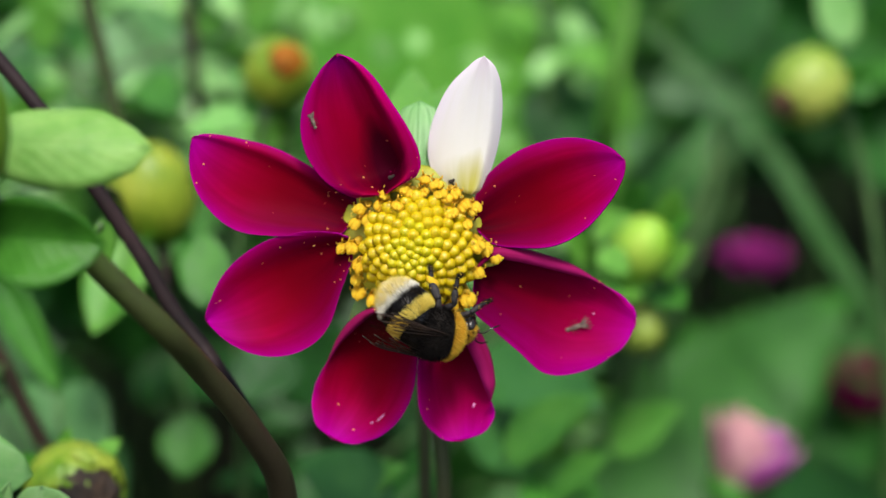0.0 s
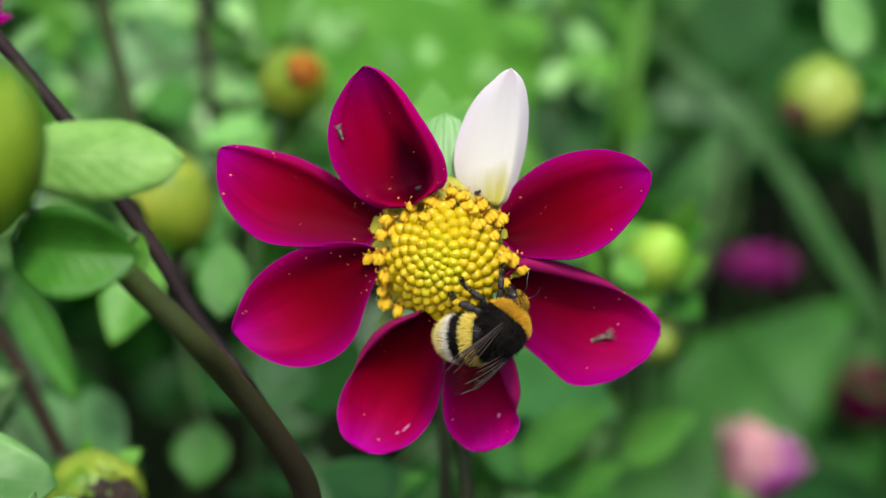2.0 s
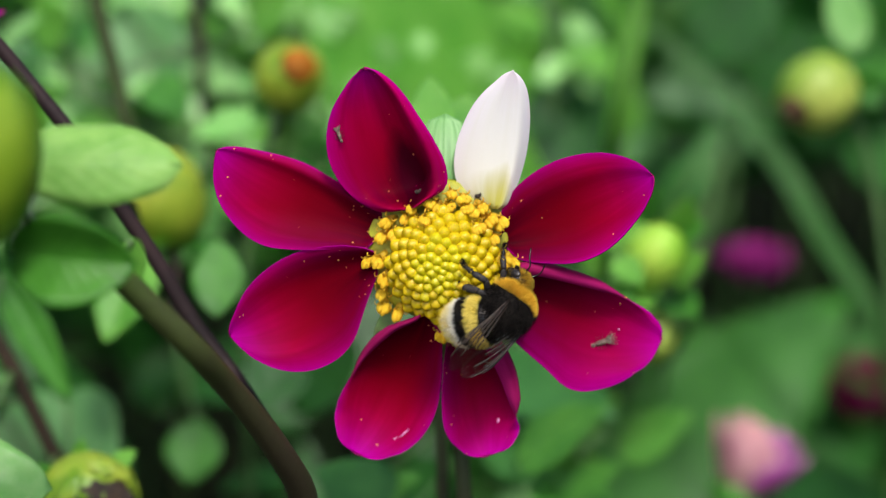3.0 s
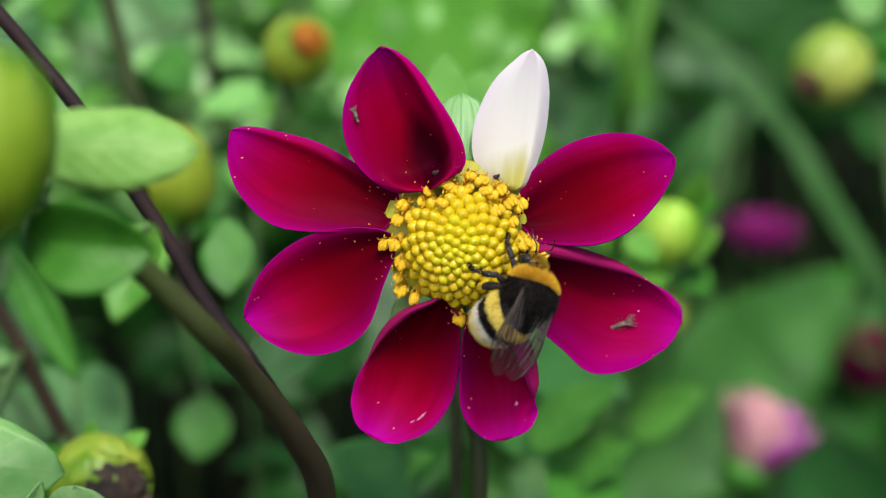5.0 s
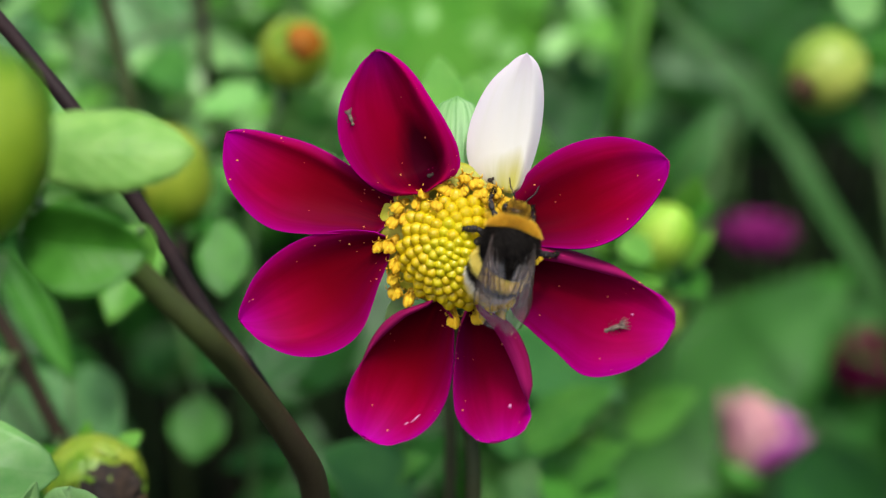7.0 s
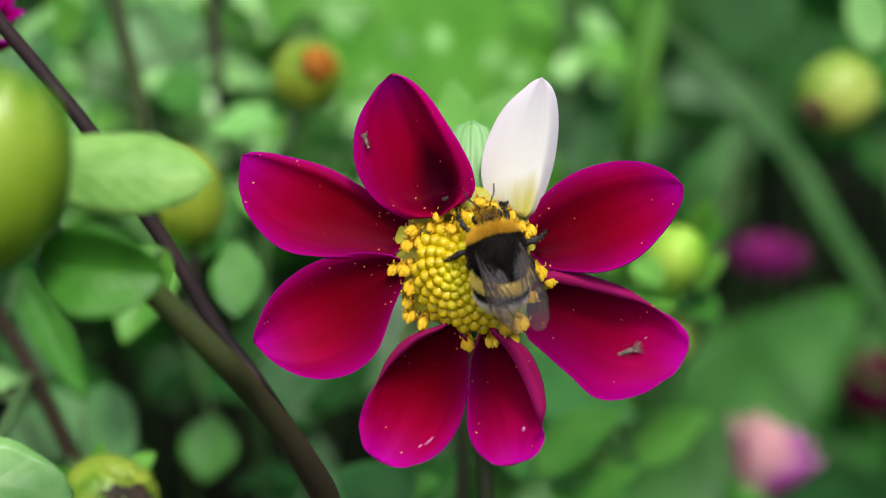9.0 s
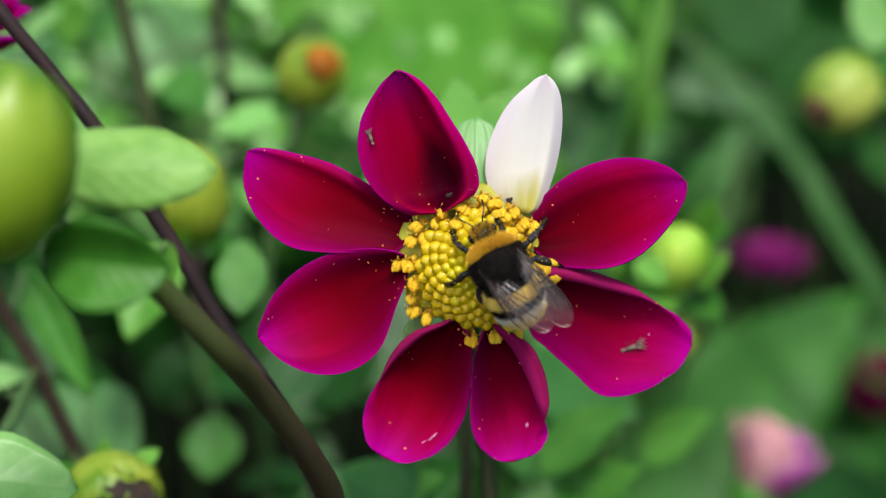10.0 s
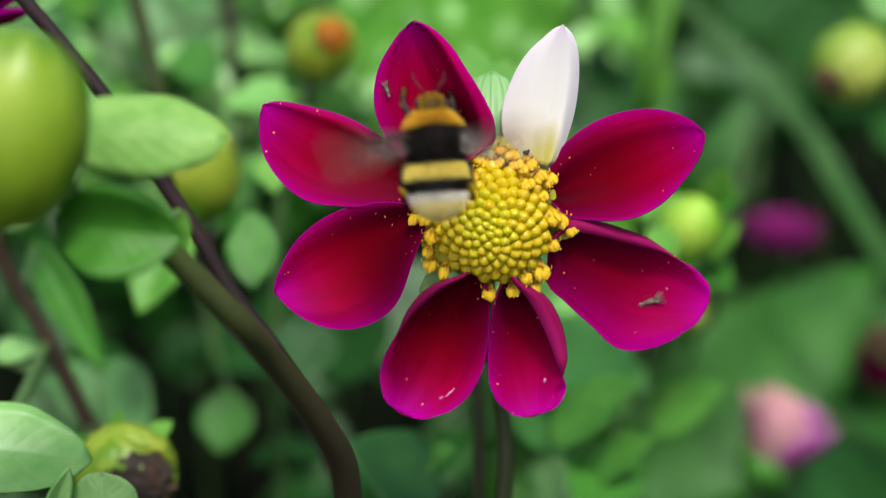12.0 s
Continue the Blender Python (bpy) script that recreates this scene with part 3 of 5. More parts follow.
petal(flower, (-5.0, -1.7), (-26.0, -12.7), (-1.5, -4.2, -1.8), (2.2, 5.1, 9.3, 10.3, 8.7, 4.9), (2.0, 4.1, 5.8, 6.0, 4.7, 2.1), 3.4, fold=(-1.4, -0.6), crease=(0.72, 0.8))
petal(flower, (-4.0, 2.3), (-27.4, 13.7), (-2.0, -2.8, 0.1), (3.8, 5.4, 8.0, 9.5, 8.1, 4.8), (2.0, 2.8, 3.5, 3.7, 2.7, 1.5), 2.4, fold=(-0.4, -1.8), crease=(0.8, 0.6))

# disc: a dome tilted a little downwards
DISC_W = Vector((-0.05, -0.16, 1)).normalized()
DISC_U = Vector((1, 0, 0.05)).normalized()
DISC_V = DISC_W.cross(DISC_U)
DISC = (4.9, -2.6, -2.0)
DOME_R, DOME_H = 8.15, 6.3


def on_disc(x, y, z):
    p = Vector(DISC) + DISC_U * x + DISC_V * y + DISC_W * z
    return at(*p)


def dome(x, y):
    """Height and outward slope of the dome."""
    q = min(0.995, math.hypot(x, y) / (DOME_R * 1.06))
    z = DOME_H * math.sqrt(1 - q * q)
    return z, Vector((x / DOME_R ** 2, y / DOME_R ** 2, max(z, 0.4) / DOME_H ** 2)).normalized()


def disc_way(v):
    d = DISC_U * v.x + DISC_V * v.y + DISC_W * v.z
    return (U * d.x + V * d.y + W * d.z).normalized()


g = []
rows = []
for i in range(13):
    q = i / 12
    row = []
    for k in range(33):
        a = math.tau * k / 32
        r = DOME_R * 0.97 * q
        z = dome(r * math.cos(a), r * math.sin(a))[0] - 0.7
        row.append((on_disc(r * math.cos(a), r * math.sin(a), z), (k / 32, q)))
    rows.append(row)
part("disc", sheet(rows), DISC_BASE, flower, "olive-gold domed disc")


def floret_mesh(material):
    """A closed floret: a rounded five-sided knob, its pole along z, of unit radius."""
    g = ball(Vector((0, 0, 0)), Vector((1, 0, 0)), Vector((0, 1, 0)), Vector((0, 0, 1.15)), 12, 8, lambda x, y, z: (1 + 0.04 * math.cos(5 * math.atan2(y, x))) * (1.12 - 0.30 * max(0.0, z) ** 2))
    return mesh_of(g, material)


KNOB, KNOB_YOUNG = floret_mesh(FLORET), floret_mesh(FLORET_YOUNG)


def knob(name, mesh, parent, place, way, size, spin=0.0):
    ob = new(name, mesh)
    ob.parent = parent
    turn = way.to_track_quat("Z", "Y").to_matrix().to_4x4()
    ob.matrix_local = Matrix.Translation(place - Vector(parent["base"])) @ turn @ Matrix.Rotation(spin, 4, "Z") @ Matrix.Scale(size * 0.001, 4)
    return ob


rng = random.Random(4)
COUNT, SPREAD = 116, 0.57
for k in range(COUNT):
    q = ((k + 0.5) / COUNT) ** SPREAD
    a = k * 2.399963
    r = DOME_R * q * 0.985
    x, y = r * math.cos(a) - 0.5 * (1 - q), r * math.sin(a) - 0.35 * (1 - q)
    z, n = dome(x, y)
    gap = max(0.8, r * math.sqrt(math.tau * SPREAD / (k + 0.5)))
    size = 0.68 * gap * rng.uniform(0.93, 1.07)
    young = q + rng.uniform(-0.15, 0.15) < 0.45
    knob("floret", KNOB_YOUNG if young else KNOB, flower, on_disc(x, y, z - 0.62 * size + rng.uniform(-0.05, 0.05)), disc_way(n), size, rng.uniform(0, 6))


# open florets round the rim: a tube with thin curled lobes and a swollen anther column
def open_floret(deg, far, size):
    x, y = DOME_R * far * math.cos(radians(deg)), DOME_R * far * math.sin(radians(deg))
    z = dome(x, y)[0] if far < 1.05 else max(0.6, 2.4 - 6.0 * (far - 1.05))
    out = disc_way(Vector((x, y, 0)).normalized())
    axis = (W * 0.5 - V * (0.75 + rng.uniform(-0.1, 0.1)) + out * 0.45 + U * rng.uniform(-0.15, 0.15)).normalized()
    s = size * 0.001
    top = on_disc(x, y, z + 0.5)
    a = axis.cross(W).normalized()
    b = axis.cross(a)
    neck = top - axis * s * 0.75
    root = neck - axis * s * 1.0 - W * s * 0.5 - out * s * 0.3
    ob = part("open_floret", tube([root, root.lerp(neck, 0.5) + W * s * 0.1, neck], [size * 0.30, size * 0.36, size * 0.44], 9, 3), TUBE_LOBE, flower)
    lobes = []
    for k in range(5):
        ang = math.tau * k / 5 + x
        o = a * math.cos(ang) + b * math.sin(ang)
        c = axis.cross(o)
        ln = rng.uniform(0.8, 1.25)
        rows = []
        for along, reach, broad in ((-0.12, 0.36, 0.13), (0.18, 0.52, 0.12), (0.42, 0.70, 0.10), (0.48, 0.86, 0.07), (0.34, 0.96, 0.05), (0.16, 0.98, 0.015)):
            mid = neck + axis * s * along * ln + o * s * reach * (0.6 + 0.4 * ln)
            rows.append([(mid + c * s * broad * q - o * s * 0.05 * q * q, (q, along)) for q in (-1, -0.4, 0.4, 1)])
        lobes.append(thick(sheet(rows), 0.07))
    part("corolla", join(*lobes), TUBE_LOBE, ob)
    # two or three pollen-swollen lobes with a crumbly surface
    clumps = []
    count = rng.choice((2, 2, 3))
    for k in range(count):
        side = (k - (count - 1) / 2) * 0.36
        mid = top + a * s * side + axis * s * rng.uniform(-0.18, 0.22) + W * s * rng.uniform(-0.05, 0.12)
        clumps.append(ball(mid, a * s * rng.uniform(0.38, 0.48), b * s * 0.42, axis * s * rng.uniform(0.62, 0.8), 12, 10,
                           lambda p, q, h: (1 - 0.25 * max(0.0, h) ** 2) * (1 + 0.05 * math.sin(9 * p + 5 * h + x) + 0.04 * math.sin(13 * q + 7 * h + y))))
    for _ in range(9):
        spot = top + (a * rng.uniform(-0.6, 0.6) + b * rng.uniform(-0.42, 0.42) + axis * rng.uniform(-0.5, 0.75)) * s
        clumps.append(ball(spot, a * s * 0.11, b * s * 0.11, axis * s * 0.12, 6, 4))
    part("anther", join(*clumps), ANTHER, ob, "orange-yellow pollen-laden anther")


RIM = ((144, 1.26), (156, 1.22), (150, 1.03), (130, 1.04), (112, 0.88), (97, 1.02), (84, 1.02), (84, 1.24), (74, 1.2), (68, 1.08), (61, 1.06), (56, 1.2), (104, 1.12), (120, 1.14), (48, 0.90), (28, 0.98), (44, 1.13), (36, 1.22),
       (3, 1.06), (0, 1.19), (-6, 1.34), (-22, 1.13), (-47, 1.25), (-58, 1.38), (-60, 1.15), (-74, 1.27), (-94, 1.24), (-134, 1.22), (-145, 1.34), (-155, 1.25), (-166, 1.12), (177, 1.18), (178, 1.36))
for deg, far in RIM:
    open_floret(deg, far, rng.uniform(1.3, 1.6))

# green back of the flower and its stalk
back = at(4, -3, -5.5)
part("receptacle", join(ball(at(4.5, -3, -4.5), U * 0.0085, V * 0.0085, W * 0.004, 20, 10), tube([at(4.5, -3.5, -6), at(4.5, -5, -11), at(4, -8, -14)], [6.5, 4.0, 1.7], 16)), BRACT, flower, "green receptacle behind the petals")
part("chaff", ball(at(3.9, -0.6, -2.7), U * 0.0107, V * 0.0102, W * 0.0020, 44, 12, lambda x, y, z: 1 + 0.012 * math.sin(19 * x + 3) * math.sin(23 * y)), CHAFF, flower, "pale yellow-green rim of the disc")
part("bract", thick(leaf_geo(at(4.6, 6.4, -3.0), at(5.0, 19.3, -7.0), 7.8, W, 0.1, -0.12, blunt=1.25, full=0.4), 0.2), PAPERY, flower, "pale green papery bract")
part("bract", thick(leaf_geo(at(3.6, 9.0, -12.0), at(2.4, 30.0, -52.0), 8.0, W, 0.15, 0.2), 0.2), LEAF_LIGHT, flower)
part("bract", thick(leaf_geo(at(5.4, 9.0, -12.0), at(9.0, 27.0, -54.0), 8.0, W, 0.15, 0.2), 0.2), LEAF_LIGHT, flower)
part("bract", thick(leaf_geo(at(12.5, -3.0, -2.5), at(17.0, -4.3, -1.0), 3.4, W, 0.1, 0.25, blunt=1.1), 0.2), CHAFF, flower)
part("bract", thick(leaf_geo(at(-2.6, -8.7, -4.0), at(-5.6, -16.4, -6.5), 3.0, W, 0.1, 0.1), 0.2), BRACT, flower)
part("bract", thick(leaf_geo(at(3.4, -12.4, -9.0), at(5.0, -21.5, -18.0), 4.5, W, 0.1, 0.2), 0.2), BRACT, flower)
part("stalk", tube([at(4, -8, -14), at(5.4, -22.7, -22.0), at(6.9, -30.9, -25.0), at(7.5, -40.8, -26.0), at(5, -60, -32), foot(at(4, -60, -30)), foot(at(4, -60, -30)) - UP * 0.03], [1.5, 1.25, 1.25, 1.3, 1.5, 2.2, 2.2], 12), STALK_OLIVE, flower)

# grains of pollen fallen on the petals
dust = []
for ob in [c for c in flower.children if c.name.startswith("petal")]:
    vs = ob.data.vertices
    if "label" in ob:
        continue
    for k in range(42):
        row, col = rng.randrange(1, 30), rng.randrange(4, 27)
        spot = vs[row * 31 + col].co + flower.location + W * 0.00004 + U * rng.uniform(-3e-4, 3e-4)
        if k > 6 and (spot - at(4.9, -2.6, 0)).length > 0.0165:
            continue
        s = rng.choice((0.04, 0.06, 0.08, 0.12)) * 0.001
        dust.append(ball(spot, U * s * rng.uniform(0.8, 1.6), V * s, W * s, 6, 4))
grains = tagged(new("pollen_grains", mesh_of(join(*dust), POLLEN)), "orange pollen grains scattered on the petals", "pollen", kind="stuff")

# ---- buds and stems round the flower ----
bud("large yellow-green dahlia bud, blurred close by", at(-50.4, 10.1, 45.0), V + U * 0.2 + W * 0.2, 8.6, 11.8, BUD_GREEN, [at(-55.9, -2.6, 38.0), at(-70.5, -17.5, 20.0), at(-83.5, -44.7, 0.0)], 1.8, bracts=0)
bud("yellow-green dahlia bud behind a pale leaf", at(-48.8, 10.4, -80.0), V * 0.8 - U * 0.2 + W * 0.3, 8.0, 10.2, BUD_OLIVE, [at(-46.6, -3.4, -80.0), at(-41.0, -16.0, -60.0), at(-29.4, -30.0, -60.0), at(-22.0, -44.0, -60.0), at(-18.0, -58.0, -60.0)], 1.0, STALK_DARK)
bud("dahlia bud with an orange tip opening", at(-25.6, 34.4, -90.0), V * 0.22 + U * 0.42 + W * 1.0, 6.8, 7.8, BUD_OLIVE, [at(-29.6, 23.1, -94.0), at(-33.6, 12.7, -100.0), at(-36.9, -21.0, -110.0)], 1.1, crown=ORANGE, crown_label="orange petal tips", crown_size=0.55)
bud("pale yellow dahlia bud browned at one edge", at(83.9, 32.9, -115.0), U * -0.75 - V * 0.55 + W * 0.6, 8.2, 8.8, BUD_YELLOW, [at(95.2, 25.9, -125.0), at(101.5, 2.6, -130.0), at(106.9, -45.9, -140.0)], 1.2, crown=BROWNED, crown_label="browned petal tips", crown_size=0.42)
bud("bright lime-green dahlia bud among leaves", at(45.2, -1.6, -84.0), V * 0.8 + U * 0.4 + W * 0.6, 5.6, 7.2, BUD_LIME, [at(44.4, -13.0, -96.0), at(48.4, -26.4, -140.0), at(58.5, -58.4, -240.0)], 1.2, bracts=7)
bud("small pale green dahlia bud low in the shade", at(45.8, -16.8, -96.0), V * -0.4 + U * 0.2 + W * 0.6, 5.0, 6.5, BUD_YELLOW, [at(50.9, -13.6, -104.0), at(56.8, -28.0, -160.0), at(64.6, -60.0, -250.0)], 1.0)
torn = bud("withering yellow-green bud with a brown torn top", at(-54.3, -41.2, -38.0), U * 0.62 - V * 0.2 + W * 0.75, 7.8, 8.0, BUD_OLIVE, [at(-55.6, -48.6, -40.0), at(-57.0, -57.5, -42.0), at(-57.6, -72.4, -45.0)], 1.6, crown=WITHERED, crown_label="dark brown withered petals", crown_size=0.9)
torn_c, torn_p = at(-54.3, -41.2, -38.0), (U * 0.62 - V * 0.2 + W * 0.75).normalized()
torn_a = torn_p.orthogonal().normalized()
torn_b = torn_p.cross(torn_a)
torn_rng = random.Random(31)
for k in range(13):
    ang = math.tau * k / 13 + torn_rng.uniform(-0.15, 0.15)
    out = torn_a * math.cos(ang) + torn_b * math.sin(ang)
    low, high = 1.35, 0.95 - torn_rng.uniform(0.0, 0.6)
    root = torn_c + (out * math.sin(low) * 8.0 + torn_p * math.cos(low) * 8.2) * 0.001
    tip = torn_c + (out * math.sin(high) * 8.2 + torn_p * math.cos(high) * 8.7) * 0.001
    part("torn_scale", thick(leaf_geo(root, tip, torn_rng.uniform(4.0, 6.5), out + torn_p, 0.12, -0.1, ns=8, nr=4, blunt=0.8, full=0.6, wave=0.12), 0.3), BUD_OLIVE if k % 4 else BUD_YELLOW, torn)
for k in range(7):
    ang = k * 2.4
    out = torn_a * math.cos(ang) + torn_b * math.sin(ang)
    root = torn_c + (out * 5.0 + torn_p * 7.0) * 0.001
    tip = torn_c + (out * (1.0 - k % 3) * 2.0 + torn_p * (9.0 + 0.6 * (k % 3))) * 0.001
    part("withered_petal", thick(leaf_geo(root, tip, 3.6, torn_p, 0.2, 0.3, ns=6, nr=4, wave=0.2), 0.2), WITHERED if k % 3 else BROWNED, torn)

stem_a = leafy_stem("thin dark purple dahlia stem crossing behind leaves", [at(-70.6, 43.1, -8.0), at(-64.6, 34.6, -8.0), at(-58.4, 26.8, -10.0), at(-51.2, 17.6, -11.0), at(-44.6, 7.4, -13.0), at(-38.6, -2.2, -15.0), at(-33.2, -11.6, -16.0), at(-28.5, -17.8, -16.0), at(-23.2, -25.3, -14.0), at(-18.8, -33.0, -14.0), at(-16.4, -42.4, -14.0)], [1.05, 1.1, 1.1, 1.15, 1.2, 1.2, 1.25, 1.3, 1.3, 1.4, 1.4], STALK_DARK)
stem_b = leafy_stem("thick olive-brown dahlia stem leaning", [at(-36.9, -2.4, 30.0), at(-34.6, -5.3, 28.0), at(-27.4, -13.6, 22.0), at(-24.4, -18.7, 14.0), at(-21.3, -23.8, 8.0), at(-18.1, -29.9, 2.0), at(-16.1, -35.0, -3.0), at(-15.6, -41.4, -8.0)], [1.7, 1.7, 1.75, 1.8, 1.85, 1.95, 2.05, 2.15], STALK_BROWNING)
stem_c = leafy_stem("slender reddish brown dahlia stem", [at(-79.6, -1.9, -52.0), at(-77.2, -9.3, -54.0), at(-71.8, -19.7, -56.0), at(-67.5, -29.8, -58.0), at(-63.2, -40.1, -60.0), at(-60.0, -52.9, -64.0)], [1.3, 1.35, 1.4, 1.4, 1.45, 1.5], STALK_RED)
stem_d = leafy_stem("green dahlia stem behind the flower", [at(-63.7, 54.6, -85.0), at(-61.7, 44.0, -87.0), at(-59.2, 33.2, -89.0), at(-57.3, 23.4, -91.0), at(-57.4, 7.4, -120.0), at(-64.4, -23.0, -190.0), at(-70.3, -74.4, -240.0)], [1.6, 1.6, 1.6, 1.6, 1.5, 1.4, 1.4], STALK_OLIVE)
stem_e = leafy_stem("dim purple dahlia stem with large grey-green leaves", [at(-49.1, 63.0, -120.0), at(-48.2, 48.8, -122.0), at(-47.2, 35.6, -124.0), at(-49.1, 18.5, -150.0), at(-55.7, -24.7, -220.0), at(-59.8, -77.5, -260.0)], [1.2, 1.3, 1.3, 1.4, 1.5, 1.6], STALK_DARK)
leafy_stem("slender dark green dahlia stem standing upright", [at(1.5, -11.1, -38.0), at(3.2, -20.5, -40.0), at(4.0, -32.0, -42.0), at(4.0, -43.6, -44.0), at(3.9, -64.0, -50.0)], [1.0, 1.05, 1.1, 1.15, 1.2], STALK_OLIVE)

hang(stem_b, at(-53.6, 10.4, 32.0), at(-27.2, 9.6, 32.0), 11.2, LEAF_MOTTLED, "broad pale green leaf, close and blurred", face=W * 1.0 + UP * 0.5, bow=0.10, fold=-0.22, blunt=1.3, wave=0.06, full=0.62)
hang(stem_b, at(-47.7, -0.9, 36.0), at(-31.9, -2.6, 38.0), 10.8, LEAF_SHADED, "green folded leaf, coloured dark for shade", face=W * 0.9 - UP * 0.1, bow=0.1, fold=0.5, blunt=0.95, full=0.6)
hang(stem_b, at(-34.0, 0.8, 30.0), at(-33.9, -5.6, 28.0), 3.0, LEAF_LIGHT, face=W + U * 0.7)
leaf(stem_a, at(-51.1, 0.8, -70.0), at(-56.4, -16.4, -62.0), 11.5, LEAF_LIGHT, "bright leaf", face=W + UP * 0.3)
part("leaf_stalk", tube([at(-44.6, 7.4, -13.0), at(-47.5, 7.0, -44.0), at(-51.1, 1.0, -70.2)], [0.8, 0.7, 0.5], 6, 4), STALK_DARK, stem_a)
hang(stem_c, at(-77.5, -3.0, -70.0), at(-63.9, -27.3, -68.0), 7.0, LEAF, "narrow pointed green leaf", face=W + U * 0.2, fold=0.6)
hang(stem_c, at(-74.4, -32.4, -6.0), at(-53.6, -35.6, -10.0), 14.5, LEAF_PALE_LIT, "bright green leaf", face=UP * 0.9 + W * 0.8, full=0.6)
hang(stem_c, at(-82.8, -23.2, -60.0), at(-73.2, -22.4, -60.0), 6.0, LEAF_PALE_LIT, face=UP + W * 0.4)
hang(stem_c, at(-70.2, -27.6, -90.0), at(-58.9, -41.8, -80.0), 15.0, LEAF_SAGE, "grey-green leaf", face=W + UP * 0.3)
hang(stem_c, at(-83.7, -31.4, -95.0), at(-70.2, -39.8, -90.0), 17.0, LEAF_SAGE, face=W + UP * 0.3)
hang(stem_d, at(-55.2, 44.0, -150.0), at(-41.0, 38.4, -150.0), 11.5, LEAF_PALE_LIT, "small pale shiny leaf", face=W * 0.5 + UP)
hang(stem_d, at(-33.5, 28.6, -112.0), at(-47.6, 23.9, -108.0), 10.0, LEAF_PALE_LIT, "small bright leaf", face=W * 0.5 + UP)
leaf(stem_d, at(-35.8, 2.1, -62.0), at(-35.8, -11.9, -58.0), 9.5, LEAF, "oval green leaf", face=W + UP * 0.4, fold=0.08, blunt=1.0)
hang(stem_d, at(-47.2, -34.2, -112.0), at(-48.4, -47.8, -108.0), 12.0, LEAF, "round blue-green leaf in the shade", face=W + UP * 0.6, blunt=1.0)
hang(stem_d, at(-34.2, 12.6, -70.0), at(-32.2, 5.2, -66.0), 6.0, LEAF_LIGHT, face=W + UP)
hang(stem_e, at(-70.1, 57.9, -150.0), at(-56.8, 32.1, -140.0), 22.0, LEAF_SAGE, "large grey-green leaf", face=W + UP * 0.3)
hang(stem_e, at(-63.8, 54.0, -160.0), at(-84.5, 30.3, -150.0), 20.0, LEAF, face=W + UP * 0.5)
hang(stem_e, at(-50.4, 21.1, -150.0), at(-61.9, -5.0, -140.0), 22.0, LEAF, face=W + UP * 0.3)
hang(stem_e, at(-91.1, 50.0, -150.0), at(-95.1, 34.6, -140.0), 18.0, LEAF_BLUE, face=W + UP * 0.6)

# right-hand plants
stem_g = leafy_stem("green dahlia stem with broad bright leaves", [at(30.2, 78.4, -175.0), at(31.6, 47.7, -175.0), at(32.6, 15.7, -190.0), at(36.6, -25.3, -250.0), at(40.6, -76.2, -300.0)], [1.2, 1.4, 1.5, 1.6, 1.8], STALK)
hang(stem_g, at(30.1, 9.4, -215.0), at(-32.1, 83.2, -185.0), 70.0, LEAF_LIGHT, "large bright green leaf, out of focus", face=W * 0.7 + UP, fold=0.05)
hang(stem_g, at(39.5, 44.5, -185.0), at(33.6, 15.1, -165.0), 26.0, LEAF_SHADE_DARK, face=W * 0.7 + UP)
hang(stem_g, at(36.2, 53.9, -180.0), at(44.5, 42.4, -165.0), 12.0, LEAF_LIGHT, face=W * 0.7 + UP)
hang(stem_g, at(11.3, -23.4, -110.0), at(37.1, -32.1, -80.0), 19.0, LEAF_BLUE, "mid-green ribbed leaf", face=W * 0.8 + UP * 0.8)
hang(stem_g, at(24.7, -44.4, -100.0), at(8.4, -28.7, -90.0), 18.0, LEAF_BLUE, face=W * 0.8 + UP * 0.8)
hang(stem_g, at(32.8, -45.3, -90.0), at(22.4, -52.9, -70.0), 16.0, LEAF, face=W * 0.8 + UP * 0.8)
hang(stem_g, at(-2.4, -49.1, -60.0), at(-18.2, -38.4, -55.0), 16.0, LEAF_BLUE, face=W * 0.5 + UP * 0.8)
hang(stem_g, at(-17.9, -32.2, -130.0), at(-31.9, -14.4, -120.0), 22.0, LEAF_SHADE_DARK, face=W * 0.8 + UP * 0.5)
hang(stem_g, at(19.7, -10.6, -160.0), at(38.9, -20.9, -150.0), 18.0, LEAF, face=W * 0.8 + UP * 0.5)

hang(stem_g, at(18.0, -41.4, -80.0), at(34.4, -28.8, -70.0), 11.0, LEAF_MID, "mid-green leaf with a pale midrib", face=W * 0.6 + UP * 0.9, fold=0.3)
hang(stem_g, at(22.0, -50.4, -84.0), at(38.0, -40.4, -76.0), 9.0, LEAF_MID, face=W * 0.6 + UP * 0.9, fold=0.3)
hang(stem_g, at(40.7, -43.0, -112.0), at(55.2, -33.5, -105.0), 11.0, LEAF_MID, face=W * 0.7 + UP * 0.8, fold=0.2)
hang(stem_g, at(-14.9, -46.5, -66.0), at(0.2, -40.5, -60.0), 9.0, LEAF_MID, face=W * 0.7 + UP * 0.8, fold=0.2)

stem_h = leafy_stem("green dahlia stem with broad grey-green leaves", [at(82.9, 90.1, -236.0), at(84.5, 46.8, -236.0), at(88.1, 16.6, -245.0), at(92.1, -32.0, -290.0), at(95.1, -90.6, -330.0)], [1.2, 1.4, 1.5, 1.6, 1.8], STALK)
hang(stem_h, at(42.4, -71.5, -185.0), at(118.1, -11.5, -228.0), 44.0, LEAF_DEEP, "broad grey-green leaf, out of focus", face=W * 1.0 + UP * 0.25, fold=0.06)
hang(stem_h, at(118.3, -63.6, -190.0), at(78.2, -68.1, -150.0), 30.0, LEAF_SHADE_DARK, face=W * 0.7 + UP * 0.9)
